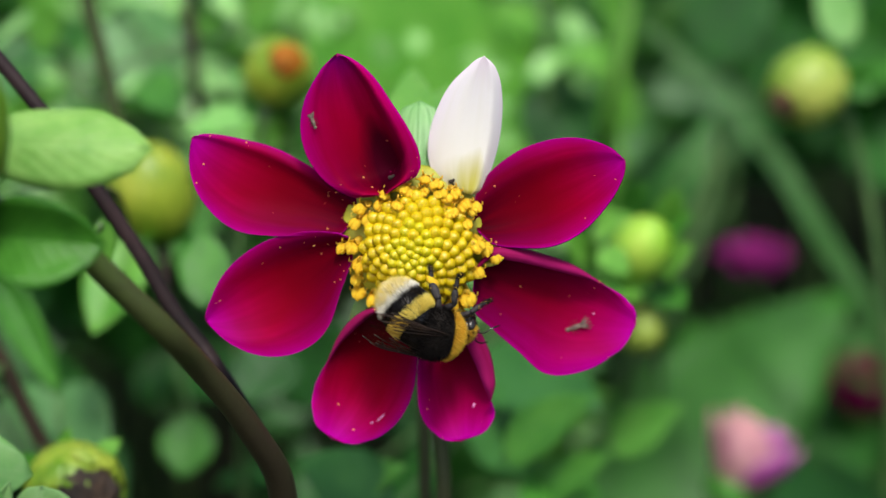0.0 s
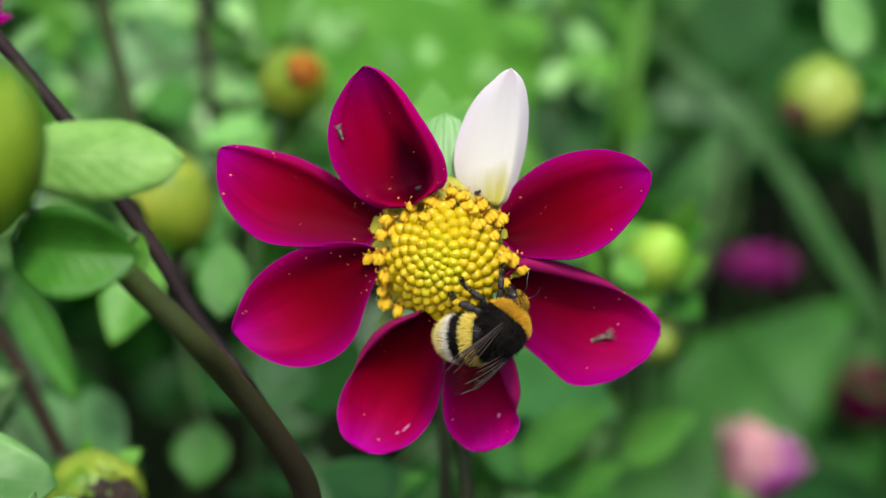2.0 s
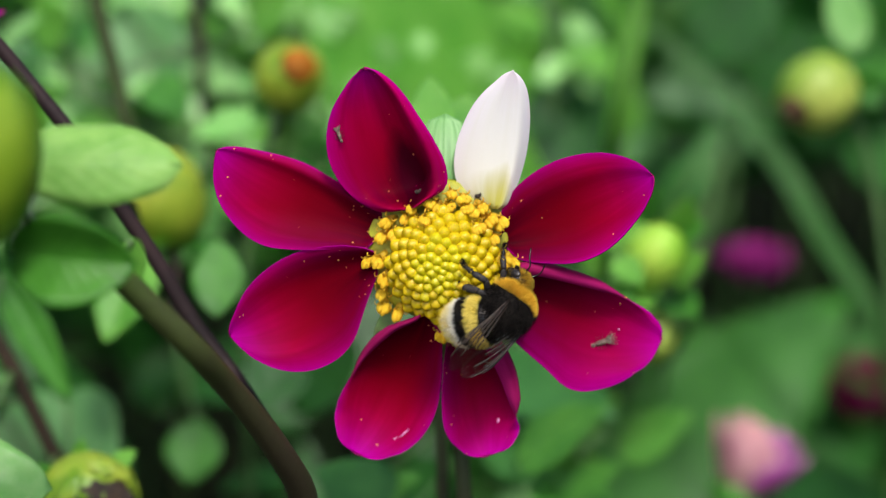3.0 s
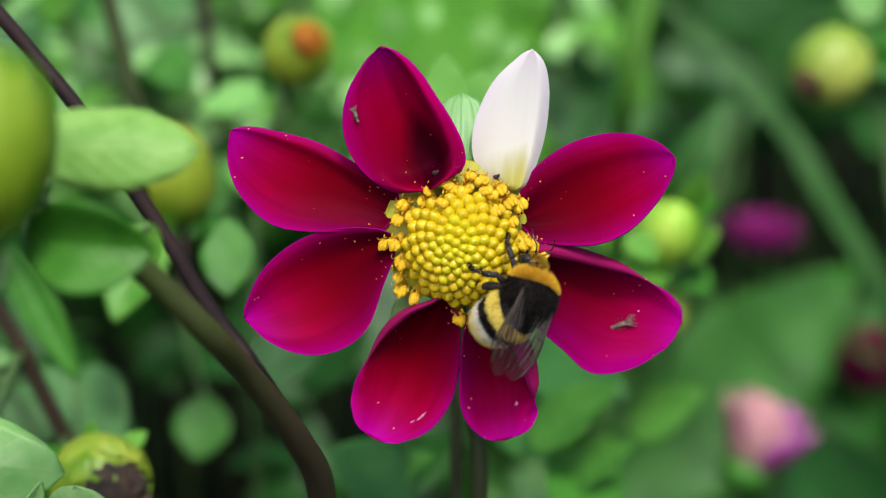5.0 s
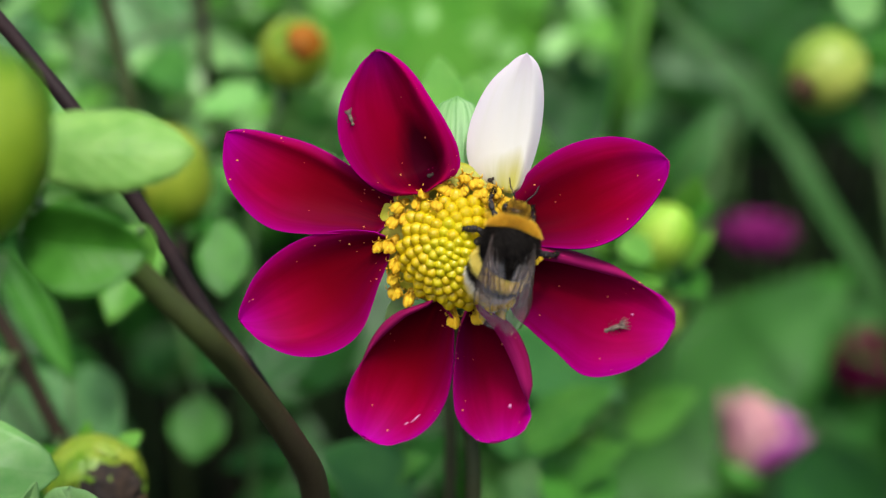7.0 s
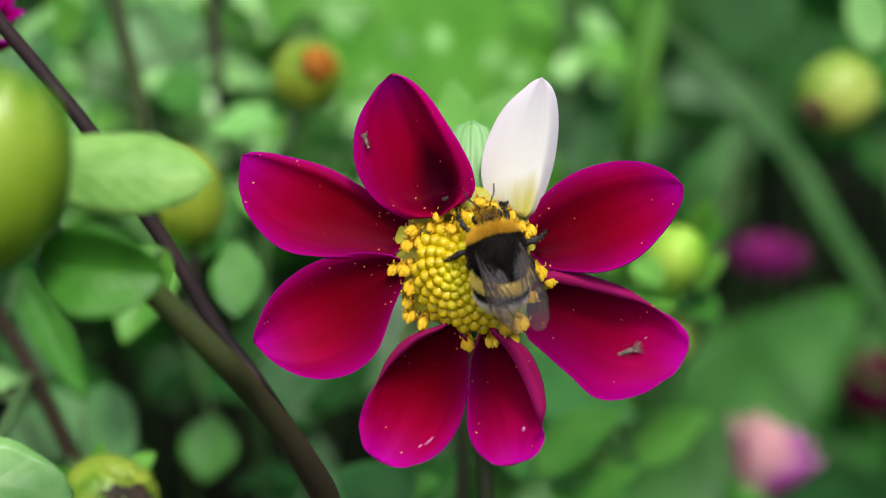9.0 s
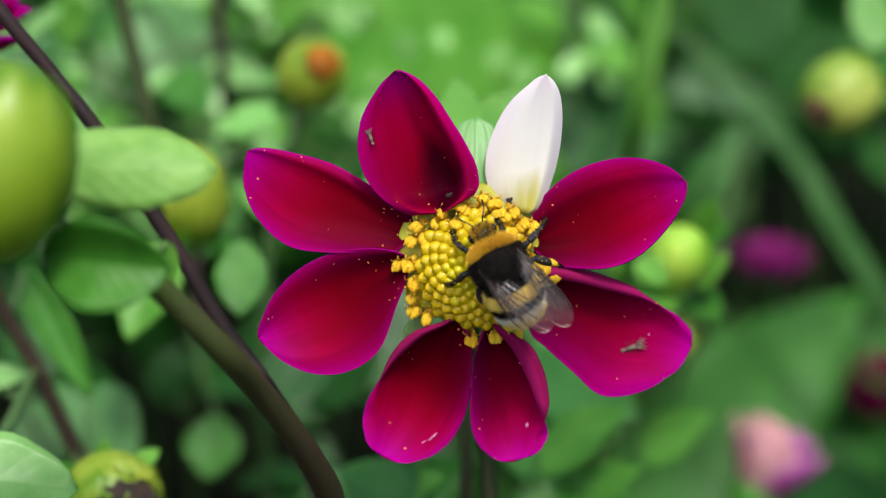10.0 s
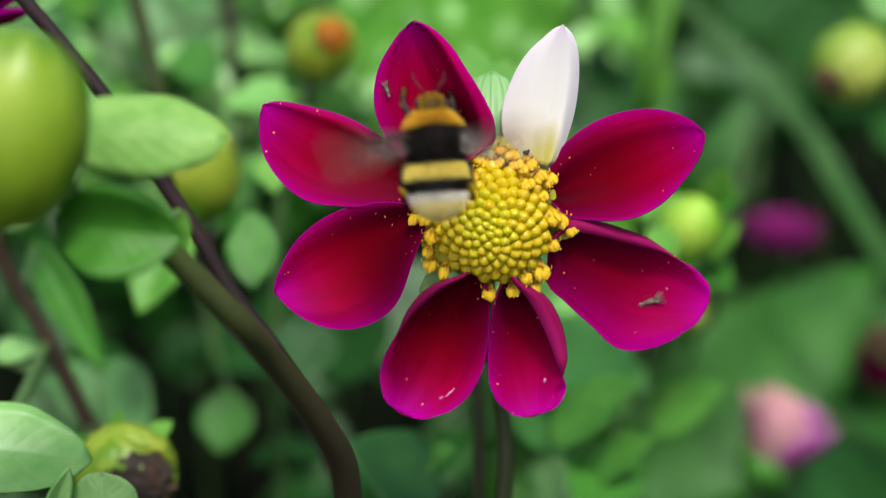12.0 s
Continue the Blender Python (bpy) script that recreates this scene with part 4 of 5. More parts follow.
hang(stem_h, at(96.6, 43.7, -130.0), at(89.1, 60.3, -125.0), 10.0, LEAF_PALE_LIT, "pale leaf above a bud", face=W + UP * 0.5)
hang(stem_h, at(90.3, 39.4, -125.0), at(98.2, 30.2, -118.0), 9.0, LEAF, face=W + UP * 0.5)
hang(stem_h, at(71.5, 55.4, -215.0), at(95.4, 72.2, -205.0), 26.0, LEAF_SHADE_DARK, face=W + UP * 0.5)
hang(stem_h, at(73.1, 3.2, -215.0), at(59.4, 28.7, -205.0), 22.0, LEAF_SHADE_DARK, face=W + UP * 0.5)
hang(stem_h, at(46.8, 1.2, -95.0), at(55.2, 4.5, -85.0), 9.0, LEAF, face=W + UP * 0.5)
hang(stem_h, at(38.1, -4.4, -98.0), at(30.4, 1.2, -88.0), 8.0, LEAF_LIGHT, face=W + UP * 0.5)
hang(stem_h, at(41.5, 4.7, -98.0), at(34.8, 6.7, -88.0), 6.0, LEAF_LIGHT, face=W + UP * 0.5)

hang(stem_h, at(36.1, 1.2, -90.0), at(44.1, 4.5, -84.0), 8.0, LEAF_LIGHT, face=W * 0.5 + UP)
hang(stem_h, at(35.0, -8.7, -90.0), at(44.7, -11.2, -80.0), 9.0, LEAF_LIGHT, face=W * 0.5 + UP)
hang(stem_h, at(48.8, -6.5, -90.0), at(55.0, -1.0, -84.0), 8.0, LEAF_LIGHT, face=W * 0.6 + UP)
hang(stem_g, at(20.7, -44.7, -130.0), at(41.9, -31.3, -120.0), 15.0, LEAF_LIGHT, face=W * 0.5 + UP)
hang(stem_g, at(25.3, -52.6, -125.0), at(37.7, -44.6, -115.0), 12.0, LEAF_LIGHT, face=W * 0.5 + UP)
hang(stem_g, at(31.5, -31.8, -140.0), at(41.8, -24.8, -130.0), 11.0, LEAF_SAGE, face=W * 0.5 + UP)
hang(stem_c, at(-51.0, -36.4, -40.0), at(-46.7, -33.2, -40.0), 3.5, LEAF_LIGHT, face=W + UP)
hang(stem_e, at(-89.8, 41.3, -110.0), at(-77.0, 48.1, -100.0), 12.0, LEAF_PALE_LIT, face=W * 0.4 + UP)
hang(stem_h, at(48.5, -8.9, -95.0), at(53.5, -13.0, -85.0), 8.0, LEAF, face=W + UP * 0.5)
hang(stem_h, at(50.3, 0.1, -92.0), at(52.0, 9.9, -84.0), 7.0, LEAF_LIGHT, face=W + UP * 0.5)
hang(stem_h, at(42.4, -8.9, -96.0), at(34.2, -13.1, -88.0), 9.0, LEAF, face=W + UP * 0.5)
hang(stem_h, at(43.4, 5.2, -95.0), at(46.3, 11.7, -88.0), 6.0, LEAF, face=W + UP * 0.5)
hang(stem_h, at(36.9, -1.5, -78.0), at(41.7, -6.7, -74.0), 6.0, LEAF_LIGHT, face=W + UP * 0.5)
hang(stem_c, at(-51.5, -45.9, -8.0), at(-51.0, -36.7, -5.0), 9.6, LEAF_RIBBED, "round ribbed leaf, torn pale at its edge", face=W * 0.5 + UP, fold=-0.25, blunt=1.0, full=0.5)
hang(stem_c, at(-59.4, -43.7, -8.0), at(-56.0, -36.3, -6.0), 3.2, LEAF_RIBBED, face=W + U * 0.4, fold=0.5)
hang(stem_e, at(-31.0, 16.6, -110.0), at(-21.0, 7.0, -100.0), 12.0, LEAF, face=W + UP * 0.5)
hang(stem_e, at(-37.8, 51.1, -130.0), at(-27.1, 57.0, -120.0), 14.0, LEAF_LIGHT, face=W + UP * 0.5)
hang(stem_e, at(-58.6, 37.6, -120.0), at(-49.0, 28.5, -112.0), 10.0, LEAF, face=W + UP * 0.5)
hang(stem_d, at(-76.7, 46.1, -120.0), at(-82.1, 51.0, -112.0), 12.0, LEAF_LIGHT, face=W + UP * 0.6)
hang(stem_e, at(-26.3, -21.0, -110.0), at(-35.9, -31.9, -100.0), 14.0, LEAF_SHADE_DARK, face=W + UP * 0.4)


def blade(label, points, width, material):
    pts = smooth_line(points, 6)
    plant = thing("grass_blade", Vector((pts[-1].x, pts[-1].y, 0)), label, "grass blade", "long blades")
    pts.append(Vector((pts[-1].x, pts[-1].y + 0.005, 0)))
    grid = []
    for i, p in enumerate(pts):
        s = i / (len(pts) - 1)
        d = (pts[min(i + 1, len(pts) - 1)] - pts[max(i - 1, 0)]).normalized()
        side = d.cross(W).normalized()
        hw = width * 0.0005 * min(1, 0.25 + s * 3)
        grid.append([(p + side * hw * r - W * 0.12 * hw * (1 - r * r) * 4, (0.5 + 0.5 * r, s)) for r in (-1, -0.6, -0.2, 0.2, 0.6, 1)])
    part("blade", thick(sheet(grid), 0.4), material, plant)
    part("midrib", tube([p + W * 0.0003 for p in pts[::3]], [0.35, 0.45, 0.5, 0.6], 6, 4), STALK, plant)


blade("long narrow green blade leaning diagonally, out of focus", [at(56.7, 57.4, -185.0), at(67.6, 47.2, -183.0), at(79.4, 34.1, -180.0), at(89.3, 21.3, -178.0), at(96.1, 8.8, -176.0), at(103.2, -2.9, -176.0), at(110.9, -16.0, -176.0), at(122.6, -45.7, -185.0)], 4.9, LEAF_BLUE)
blade("short green blade in the shade", [at(69.0, 29.0, -150.0), at(60.9, 15.8, -148.0), at(54.6, 5.4, -155.0), at(54.6, -12.0, -230.0), at(60.6, -83.4, -340.0)], 9.0, LEAF_BLUE)
blade("bright upright green blade, out of focus", [at(50.5, 64.8, -130.0), at(47.4, 52.4, -130.0), at(44.5, 36.4, -132.0), at(43.0, 24.1, -140.0), at(45.7, 0.5, -210.0), at(55.5, -70.3, -330.0)], 4.4, LEAF_LIGHT)


def far_bloom(label, centre, pole, size, material, count, stalk, spread=0.9, fresh=None):
    """A half-open dahlia seen far off: overlapping cupped petals on a green cup."""
    pole = Vector(pole).normalized()
    plant = thing("half_open_dahlia", foot(stalk[-1]), label, "flower", "blooms behind")
    a = pole.orthogonal().normalized()
    b = pole.cross(a)
    base = centre - pole * size * 0.0005
    for k in range(count):
        ang = k * 2.4
        o = a * math.cos(ang) + b * math.sin(ang)
        ring = 0.45 + 0.55 * k / count
        tip = base + (pole * size * 0.00105 * (1.15 - 0.45 * ring) + o * size * 0.00075 * ring * spread)
        part("petal", thick(leaf_geo(base + o * size * 0.0001, tip, size * 0.52, pole - o * 0.7, -0.12, 0.35, ns=8, nr=6, blunt=1.2), 0.3), fresh if fresh and o.dot(U) > 0.25 else material, plant)
    part("cup", ball(base, a * size * 0.0003, b * size * 0.0003, pole * size * 0.00022, 12, 8), LEAF, plant)
    part("stalk", tube([base] + list(stalk) + [foot(stalk[-1])], [1.3, 1.2, 1.3, 1.4, 1.6][: len(stalk) + 2], 8), STALK, plant)


far_bloom("small purple-pink dahlia far behind, out of focus", at(89.6, -3.2, -218.0), V + W * 0.35, 11.8, PURPLE, 18, [at(95.3, -19.0, -234.0), at(96.2, -74.1, -238.0)], 1.6)
far_bloom("fading pale pink dahlia, half open", at(76.0, -48.6, -150.0), V * 0.9 + U * 0.5 - W * 0.05, 20.0, PINK, 18, [at(71.0, -60.0, -153.0), at(70.0, -74.0, -156.0), at(69.0, -96.0, -160.0)], 0.95, fresh=MAUVE)
far_bloom("small dark pink dahlia far behind in shade", at(125.1, -40.3, -240.0), V + W * 0.5, 19, DUSKY, 12, [at(126.4, -58.8, -245.0), at(127.7, -92.5, -250.0)], 1.1)
far_bloom("crimson dahlia partly in view beyond a stem", at(-77.5, 38.0, -30.0), V * 0.6 + U * 0.5 + W * 0.3, 18, CRIMSON, 12, [at(-79.1, 22.6, -40.0), at(-82.9, -15.4, -50.0)], 1.0)

# ---- dense leaves behind everything ----
def leaf_mass(name, label, count, material, w_range, seed, size=(14, 30), span=1.25, keep=None):
    r = random.Random(seed)
    gs = []
    while len(gs) < count:
        w = r.uniform(*w_range)
        k = (234 - w) / 234
        u, v = r.uniform(-66, 66) * k * span, r.uniform(-40, 40) * k * span
        p = at(u, v, w)
        if p.z < 0.01 or (keep and not keep(u / k, v / k)):
            continue
        d = Vector((r.uniform(-1, 1), r.uniform(-1, 0.3), r.uniform(-0.7, 0.5))).normalized()
        ln = r.uniform(*size) * 0.001
        face = UP * r.uniform(0.4, 1.2) + W * r.uniform(0.1, 0.9) + U * r.uniform(-0.5, 0.5)
        gs.append(leaf_geo(p - d * ln * 0.5, p + d * ln * 0.5, ln * 1000 * r.uniform(0.5, 0.75), face, r.uniform(-0.1, 0.15), r.uniform(0, 0.25), ns=6, nr=4))
    ob = new(name, mesh_of(join(*gs), material))
    return tagged(ob, label, "foliage", kind="stuff")


# true outside the corners left to shade-coloured leaves and near-black soil
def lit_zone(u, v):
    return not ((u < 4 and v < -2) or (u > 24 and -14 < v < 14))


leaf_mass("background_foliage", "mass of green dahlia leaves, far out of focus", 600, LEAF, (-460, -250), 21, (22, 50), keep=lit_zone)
# shaded gaps of the bed, put in as dark-coloured leaves
leaf_mass("shaded_foliage", "leaves deep in the bed, coloured dark for shade", 430, LEAF_SHADE_DARK, (-460, -240), 22, (20, 46), keep=lambda u, v: not (u > 26 and -12 < v < 12) and not (u < -2 and v < -10))
leaf_mass("low_foliage", "leaves low down, shade put into their dark colour", 45, LEAF_SHADE_DARK, (-240, -120), 25, (16, 34), keep=lambda u, v: u < 0 and v < -8)
# highlights in the bed, put in as small pale-coloured leaves
leaf_mass("sprigs", "small leaves coloured pale for highlights through the bed", 430, LEAF_PALE_LIT, (-310, -130), 27, (4, 11), keep=lambda u, v: (u < 24 and v > 0) or (6 < u < 24 and v < 0))
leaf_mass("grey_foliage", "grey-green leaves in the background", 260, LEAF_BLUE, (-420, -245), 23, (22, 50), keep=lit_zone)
# the bed's lit top, put in as lighter-coloured leaves
leaf_mass("bright_foliage", "leaves coloured bright for light at the top of the bed", 200, LEAF_LIGHT, (-420, -200), 24, (14, 36), keep=lambda u, v: v > 2 and u < 30)


def in_view(p):
    d = p - HEART
    k = (234 - d.dot(W) * 1000) / 234
    return abs(d.dot(U)) * 1000 < 84 * k and abs(d.dot(V)) * 1000 < 52 * k


def bed(name, label, count, material, seed, near=0.06):
    """The rest of the flower bed round the bloom, down to the ground and out to its edges."""
    r = random.Random(seed)
    gs = []
    while len(gs) < count:
        p = Vector((r.uniform(-0.75, 0.75), r.uniform(near, 1.0), 0.03 + 0.42 * r.random() ** 0.8))
        if in_view(p):
            continue
        d = Vector((r.uniform(-1, 1), r.uniform(-1, 0.3), r.uniform(-0.7, 0.4))).normalized()
        ln = r.uniform(0.03, 0.075)
        face = UP + U * r.uniform(-0.5, 0.5) + W * r.uniform(0, 0.5)
        gs.append(leaf_geo(p - d * ln * 0.5, p + d * ln * 0.5, ln * 1000 * r.uniform(0.5, 0.75), face, r.uniform(-0.1, 0.15), r.uniform(0, 0.25), ns=6, nr=4))
    tagged(new(name, mesh_of(join(*gs), material)), label, "foliage", kind="stuff")


bed("bed_foliage", "green dahlia leaves filling the flower bed", 900, LEAF, 41)
bed("bed_shade_foliage", "leaves low in the flower bed, coloured dark for shade", 700, LEAF_SHADE_DARK, 42)
stem_rng = random.Random(43)
stalks = []
while len(stalks) < 150:
    top = Vector((stem_rng.uniform(-0.7, 0.7), stem_rng.uniform(0.2, 0.95), stem_rng.uniform(0.15, 0.42)))
    low = Vector((top.x + stem_rng.uniform(-0.03, 0.03), top.y + stem_rng.uniform(-0.03, 0.05), 0.0))
    if top.y < 0.35 and in_view(top):
        continue
    stalks.append(tube([top, top.lerp(low, 0.5) + U * stem_rng.uniform(-0.008, 0.008), low], [1.0, 1.5, 2.0], 6, 4))
tagged(new("bed_stems", mesh_of(join(*stalks), STALK)), "green dahlia stems standing in the flower bed", "stems", kind="stuff")

# ---- small things on the petals ----
def husk(label, place, way, size):
    """A tiny dead insect lying on a petal."""
    ob = thing("dead_midge", place, label, "insect")
    d = way.normalized()
    s = W.cross(d).normalized()
    k = size * 0.001
    part("body", join(ball(place, s * k * 0.13, W * k * 0.12, d * k * 0.4, 8, 6), ball(place + d * k * 0.45, s * k * 0.12, W * k * 0.11, d * k * 0.12, 7, 5)), FLY_GREY, ob)
    for j in range(11):
        swing = (j / 5 - 1) * 0.32
        tip = place - d * k * (0.62 + 0.1 * (j % 3)) + s * swing * k * 1.1 + W * k * (0.06 + 0.05 * (j % 2))
        part("bristle", tube([place - d * k * 0.05, place - d * k * 0.35 + s * swing * k * 0.5 + W * k * 0.1, tip], [0.10 * size / 3, 0.085 * size / 3, 0.03], 5, 3), FLY_GREY, ob)
    legs = [tube([place + d * k * o, place + d * k * o + s * sgn * k * 0.22 + W * k * 0.1, place + d * k * (o - 0.1) + s * sgn * k * 0.36 - W * k * 0.02], [0.03, 0.03, 0.02], 4, 3) for o in (-0.1, 0.1, 0.25) for sgn in (-1, 1)]
    part("legs", join(*legs), WITHERED, ob)
    return ob


def on_petal(u, v, w=0.0):
    """The place on the petals' face over (u, v)."""
    best = None
    for ob in flower.children:
        if ob.name.startswith("petal"):
            vs = ob.data.vertices
            for q in range(len(vs) // 2):
                p = vs[q].co + flower.location - HEART
                d = math.hypot(p.dot(U) * 1000 - u, p.dot(V) * 1000 - v)
                if best is None or d < best[0]:
                    best = (d, p.dot(W) * 1000)
    return at(u, v, best[1] + 0.25)


midges = [husk("tiny grey dead midge on a crimson petal", on_petal(27.54, -14.26, -4.30), -U - V * 0.35, 2.9),
          husk("tiny brown dead midge on a crimson petal", on_petal(-10.00, 15.60, 3.60), U * 0.35 - V, 2.1)]

# withered styles at the feet of two ray petals
for u, v, w in ((9.48, 6.93, 1.00), (0.96, 7.49, 1.00)):
    p = on_petal(u, v) + W * 0.0002
    part("style", join(ball(p, U * 0.00042, V * 0.00032, W * 0.00018, 10, 6), ball(p + U * 0.0004 + V * 0.0002, U * 0.0002, V * 0.0003, W * 0.0002, 7, 5), tube([p, p + U * 0.0004 - V * 0.0005 - W * 0.0001, p + U * 0.0007 - V * 0.001 - W * 0.0004], [0.06, 0.08, 0.05], 5, 3)), WITHERED, flower, "tiny brown withered style")

# glints on the lower petals, put in as pale slivers
for u, v, length, width, turn in ((-1.3, -27.3, 1.8, 0.24, 42), (12.4, -25.6, 0.7, 0.4, 70), (-2.6, -28.0, 0.7, 0.16, 30), (30.1, -12.4, 0.3, 0.22, 20)):
    p = on_petal(u, v) - W * 0.00012
    d = U * math.cos(radians(turn)) + V * math.sin(radians(turn))
    c = W.cross(d)
    part("scuff", ball(p, d * length * 0.0005, c * width * 0.0005, W * 0.00012, 12, 6, lambda x, y, z: 1 + 0.18 * math.sin(7 * x + 3 * y)), PALE_GLINT, flower, "pale sliver painted as a glint on the petal")

# ---- the bumblebee: +y ahead, +z back upwards; millimetres in its own space ----
bee = thing("bumblebee", (0, 0, 0), "furry black and yellow bumblebee with a white tail gathering pollen", "bumblebee")
bee["base"] = (0, 0, 0)
bee_rng = random.Random(7)
BEE = 0.00112  # metres to one unit of the bee's plan


def mm(x, y, z):
    return Vector((x, y, z)) * BEE


def egg(c, r, nu=20, nv=14):
    return ball(mm(*c), mm(r[0], 0, 0), mm(0, r[1], 0), mm(0, 0, r[2]), nu, nv)


def fur(c, r, count, length, keep, lay=(0, -0.6, 0.1), thin=0.024):
    """Hairs rooted on an egg where keep(unit place) holds."""
    verts, faces = [], []
    made = 0
    while made < count:
        d = Vector((bee_rng.gauss(0, 1), bee_rng.gauss(0, 1), bee_rng.gauss(0, 1)))
        if d.length < 0.01:
            continue
        d.normalize()
        if not keep(d):
            continue
        made += 1
        root = Vector((c[0] + d.x * r[0], c[1] + d.y * r[1], c[2] + d.z * r[2]))
        n = Vector((d.x / r[0], d.y / r[1], d.z / r[2])).normalized()
        way = (n + Vector(lay) + Vector((bee_rng.uniform(-0.4, 0.4), bee_rng.uniform(-0.4, 0.4), bee_rng.uniform(-0.4, 0.4)))).normalized()
        s = way.cross(Vector((bee_rng.uniform(-1, 1), bee_rng.uniform(-1, 1), bee_rng.uniform(-1, 1)))).normalized() * thin
        ln = length * bee_rng.uniform(0.6, 1.15)
        bend = Vector(lay) * 0.25 * ln
        k = len(verts)
        verts += [p * BEE for p in (root - s, root + s, root + way * ln * 0.55 + s * 0.8, root + way * ln * 0.55 - s * 0.8, root + way * ln + bend)]
        faces += [(k, k + 1, k + 2, k + 3), (k + 3, k + 2, k + 4)]
    return verts, faces, []


def furred(name, c, r, groups, parent, skin=CHITIN, label=""):
    body = part(name, egg(c, r), skin, parent, label)
    for gname, count, length, keep, material, lay in groups:
        part(gname, fur(c, r, count, length, keep, lay), material, body)
    return body


thorax = furred("thorax", (0, 0, 0), (3.3, 3.3, 3.0), (
    ("black_fur", 7000, 0.8, lambda d: (d.y + 0.12 * abs(d.x) < 0.54 or d.y > 0.92) , FUR_BLACK, (0, -0.5, 0.1)),
    ("yellow_collar", 5200, 0.85, lambda d: 0.5 < d.y + 0.12 * abs(d.x) < 0.93 and d.z > -0.75, FUR_YELLOW, (0, 0.0, 0.1))), bee, FUR_BLACK)
head = furred("head", (0, 4.0, -1.6), (1.75, 1.25, 1.7), (
    ("black_fur", 1200, 0.5, lambda d: d.y > -0.3 and abs(d.x) < 0.75, FUR_BLACK, (0, 0.2, 0.2)),
    ("pollen_fur", 1400, 0.5, lambda d: d.z > 0.1 and abs(d.x) < 0.75, FUR_YELLOW, (0, 0.2, 0.2))), bee)
for sgn in (-1, 1):
    part("eye", ball(mm(sgn * 1.55, 4.25, -1.55), mm(0.42, 0, 0), mm(0, 0.62, 0), mm(0, 0, 1.15), 12, 10), EYE, head)
    part("antenna", tube([mm(sgn * 0.5, 5.1, -1.2), mm(sgn * 0.95, 6.0, -0.6), mm(sgn * 1.6, 6.9, -1.0), mm(sgn * 1.9, 8.0, -1.6)], [0.12, 0.10, 0.11, 0.09], 7, 4), CHITIN, head)
part("mouth", tube([mm(0, 5.0, -2.5), mm(0, 5.5, -3.4), mm(0, 5.4, -4.6)], [0.4, 0.25, 0.12], 7, 4), CHITIN, head)

AB_C, AB_R = (0, -4.2, -0.5), (3.35, 4.4, 2.8)
abdomen = new("abdomen", mesh_of(egg(AB_C, AB_R, 24, 18), CHITIN))
abdomen.parent = bee
abdomen["base"] = (0, 0, 0)
part("black_fur", fur(AB_C, AB_R, 3600, 0.5, lambda d: d.y > 0.34, (0, -0.9, 0.0)), FUR_BLACK, abdomen)
part("yellow_band", fur(AB_C, AB_R, 5000, 0.7, lambda d: -0.02 < d.y < 0.36 and d.z > -0.6, (0, -0.8, 0.05)), FUR_PALE, abdomen, "pale yellow band")
part("dark_band", fur(AB_C, AB_R, 4500, 0.55, lambda d: -0.42 < d.y < 0.02, (0, -0.8, 0.0)), FUR_BLACK, abdomen)
part("white_tail", fur(AB_C, AB_R, 6000, 0.8, lambda d: d.y < -0.38, (0, -0.6, 0.1)), FUR_WHITE, abdomen, "white tail")
part("tail_fringe", fur(AB_C, AB_R, 2800, 1.05, lambda d: d.y < -0.6, (0, -0.5, 0.0)), FUR_PALE, abdomen, "pale yellow fringe of the tail")


def wing_shape(length, width, sgn):
    """A wing lying back along -y from its root at the origin, leading edge outwards; returns skin and veins."""
    def spot(s, r):
        hw = width * (0.10 + 0.90 * math.sin(math.pi * min(1, s * 0.62 + 0.06)) ** 1.1) * (1.0 if s < 0.8 else math.sqrt(max(0.0, 1 - ((s - 0.8) / 0.2) ** 2)) * 0.98 + 0.02)
        return mm(sgn * (hw * (0.5 - r) + 0.03 * s * length), -s * length, 0.35 * math.sin(math.pi * s) + 0.10 * math.sin(r * 20) * s * (1 - s ** 3))
    steps = [1 - (1 - i / 18) ** 1.8 for i in range(19)]
    grid = [[(spot(s, k / 8), (k / 8, s)) for k in range(9)] for s in steps]
    lines = [[spot(s, 0.02) for s in (0, 0.25, 0.5, 0.75, 0.9)], [spot(s, 0.10) for s in (0, 0.3, 0.6, 0.72)],
             [spot(s, 0.1 + 0.42 * s) for s in (0, 0.25, 0.5, 0.7, 0.82)], [spot(s, 0.25 + 0.55 * s) for s in (0, 0.2, 0.45, 0.65)],
             [spot(0.42, 0.10), spot(0.46, 0.28), spot(0.44, 0.46)], [spot(0.62, 0.09), spot(0.66, 0.25), spot(0.7, 0.4)], [spot(0.25, 0.2), spot(0.28, 0.4)],
             [spot(s, 0.55 + 0.35 * s) for s in (0.05, 0.25, 0.5, 0.62)]]
    veins = [tube(q, [0.085] * len(q), 5, 3) for q in lines]
    return sheet(grid), join(*veins)


wings = []
for sgn in (-1, 1):
    for name, length, width, root in (("forewing", 11.4, 3.3, (2.3, 0.6, 2.0)), ("hindwing", 8.0, 2.3, (2.2, -0.9, 1.7))):
        skin, veins = wing_shape(length, width, sgn)
        w = new(name, mesh_of(skin, WING))
        w.parent = bee
        w["base"] = (0, 0, 0)
        w["label"] = "smoky translucent veined wing"
        part("venation", veins, VEIN, w)
        wings.append((w, sgn, name, root))


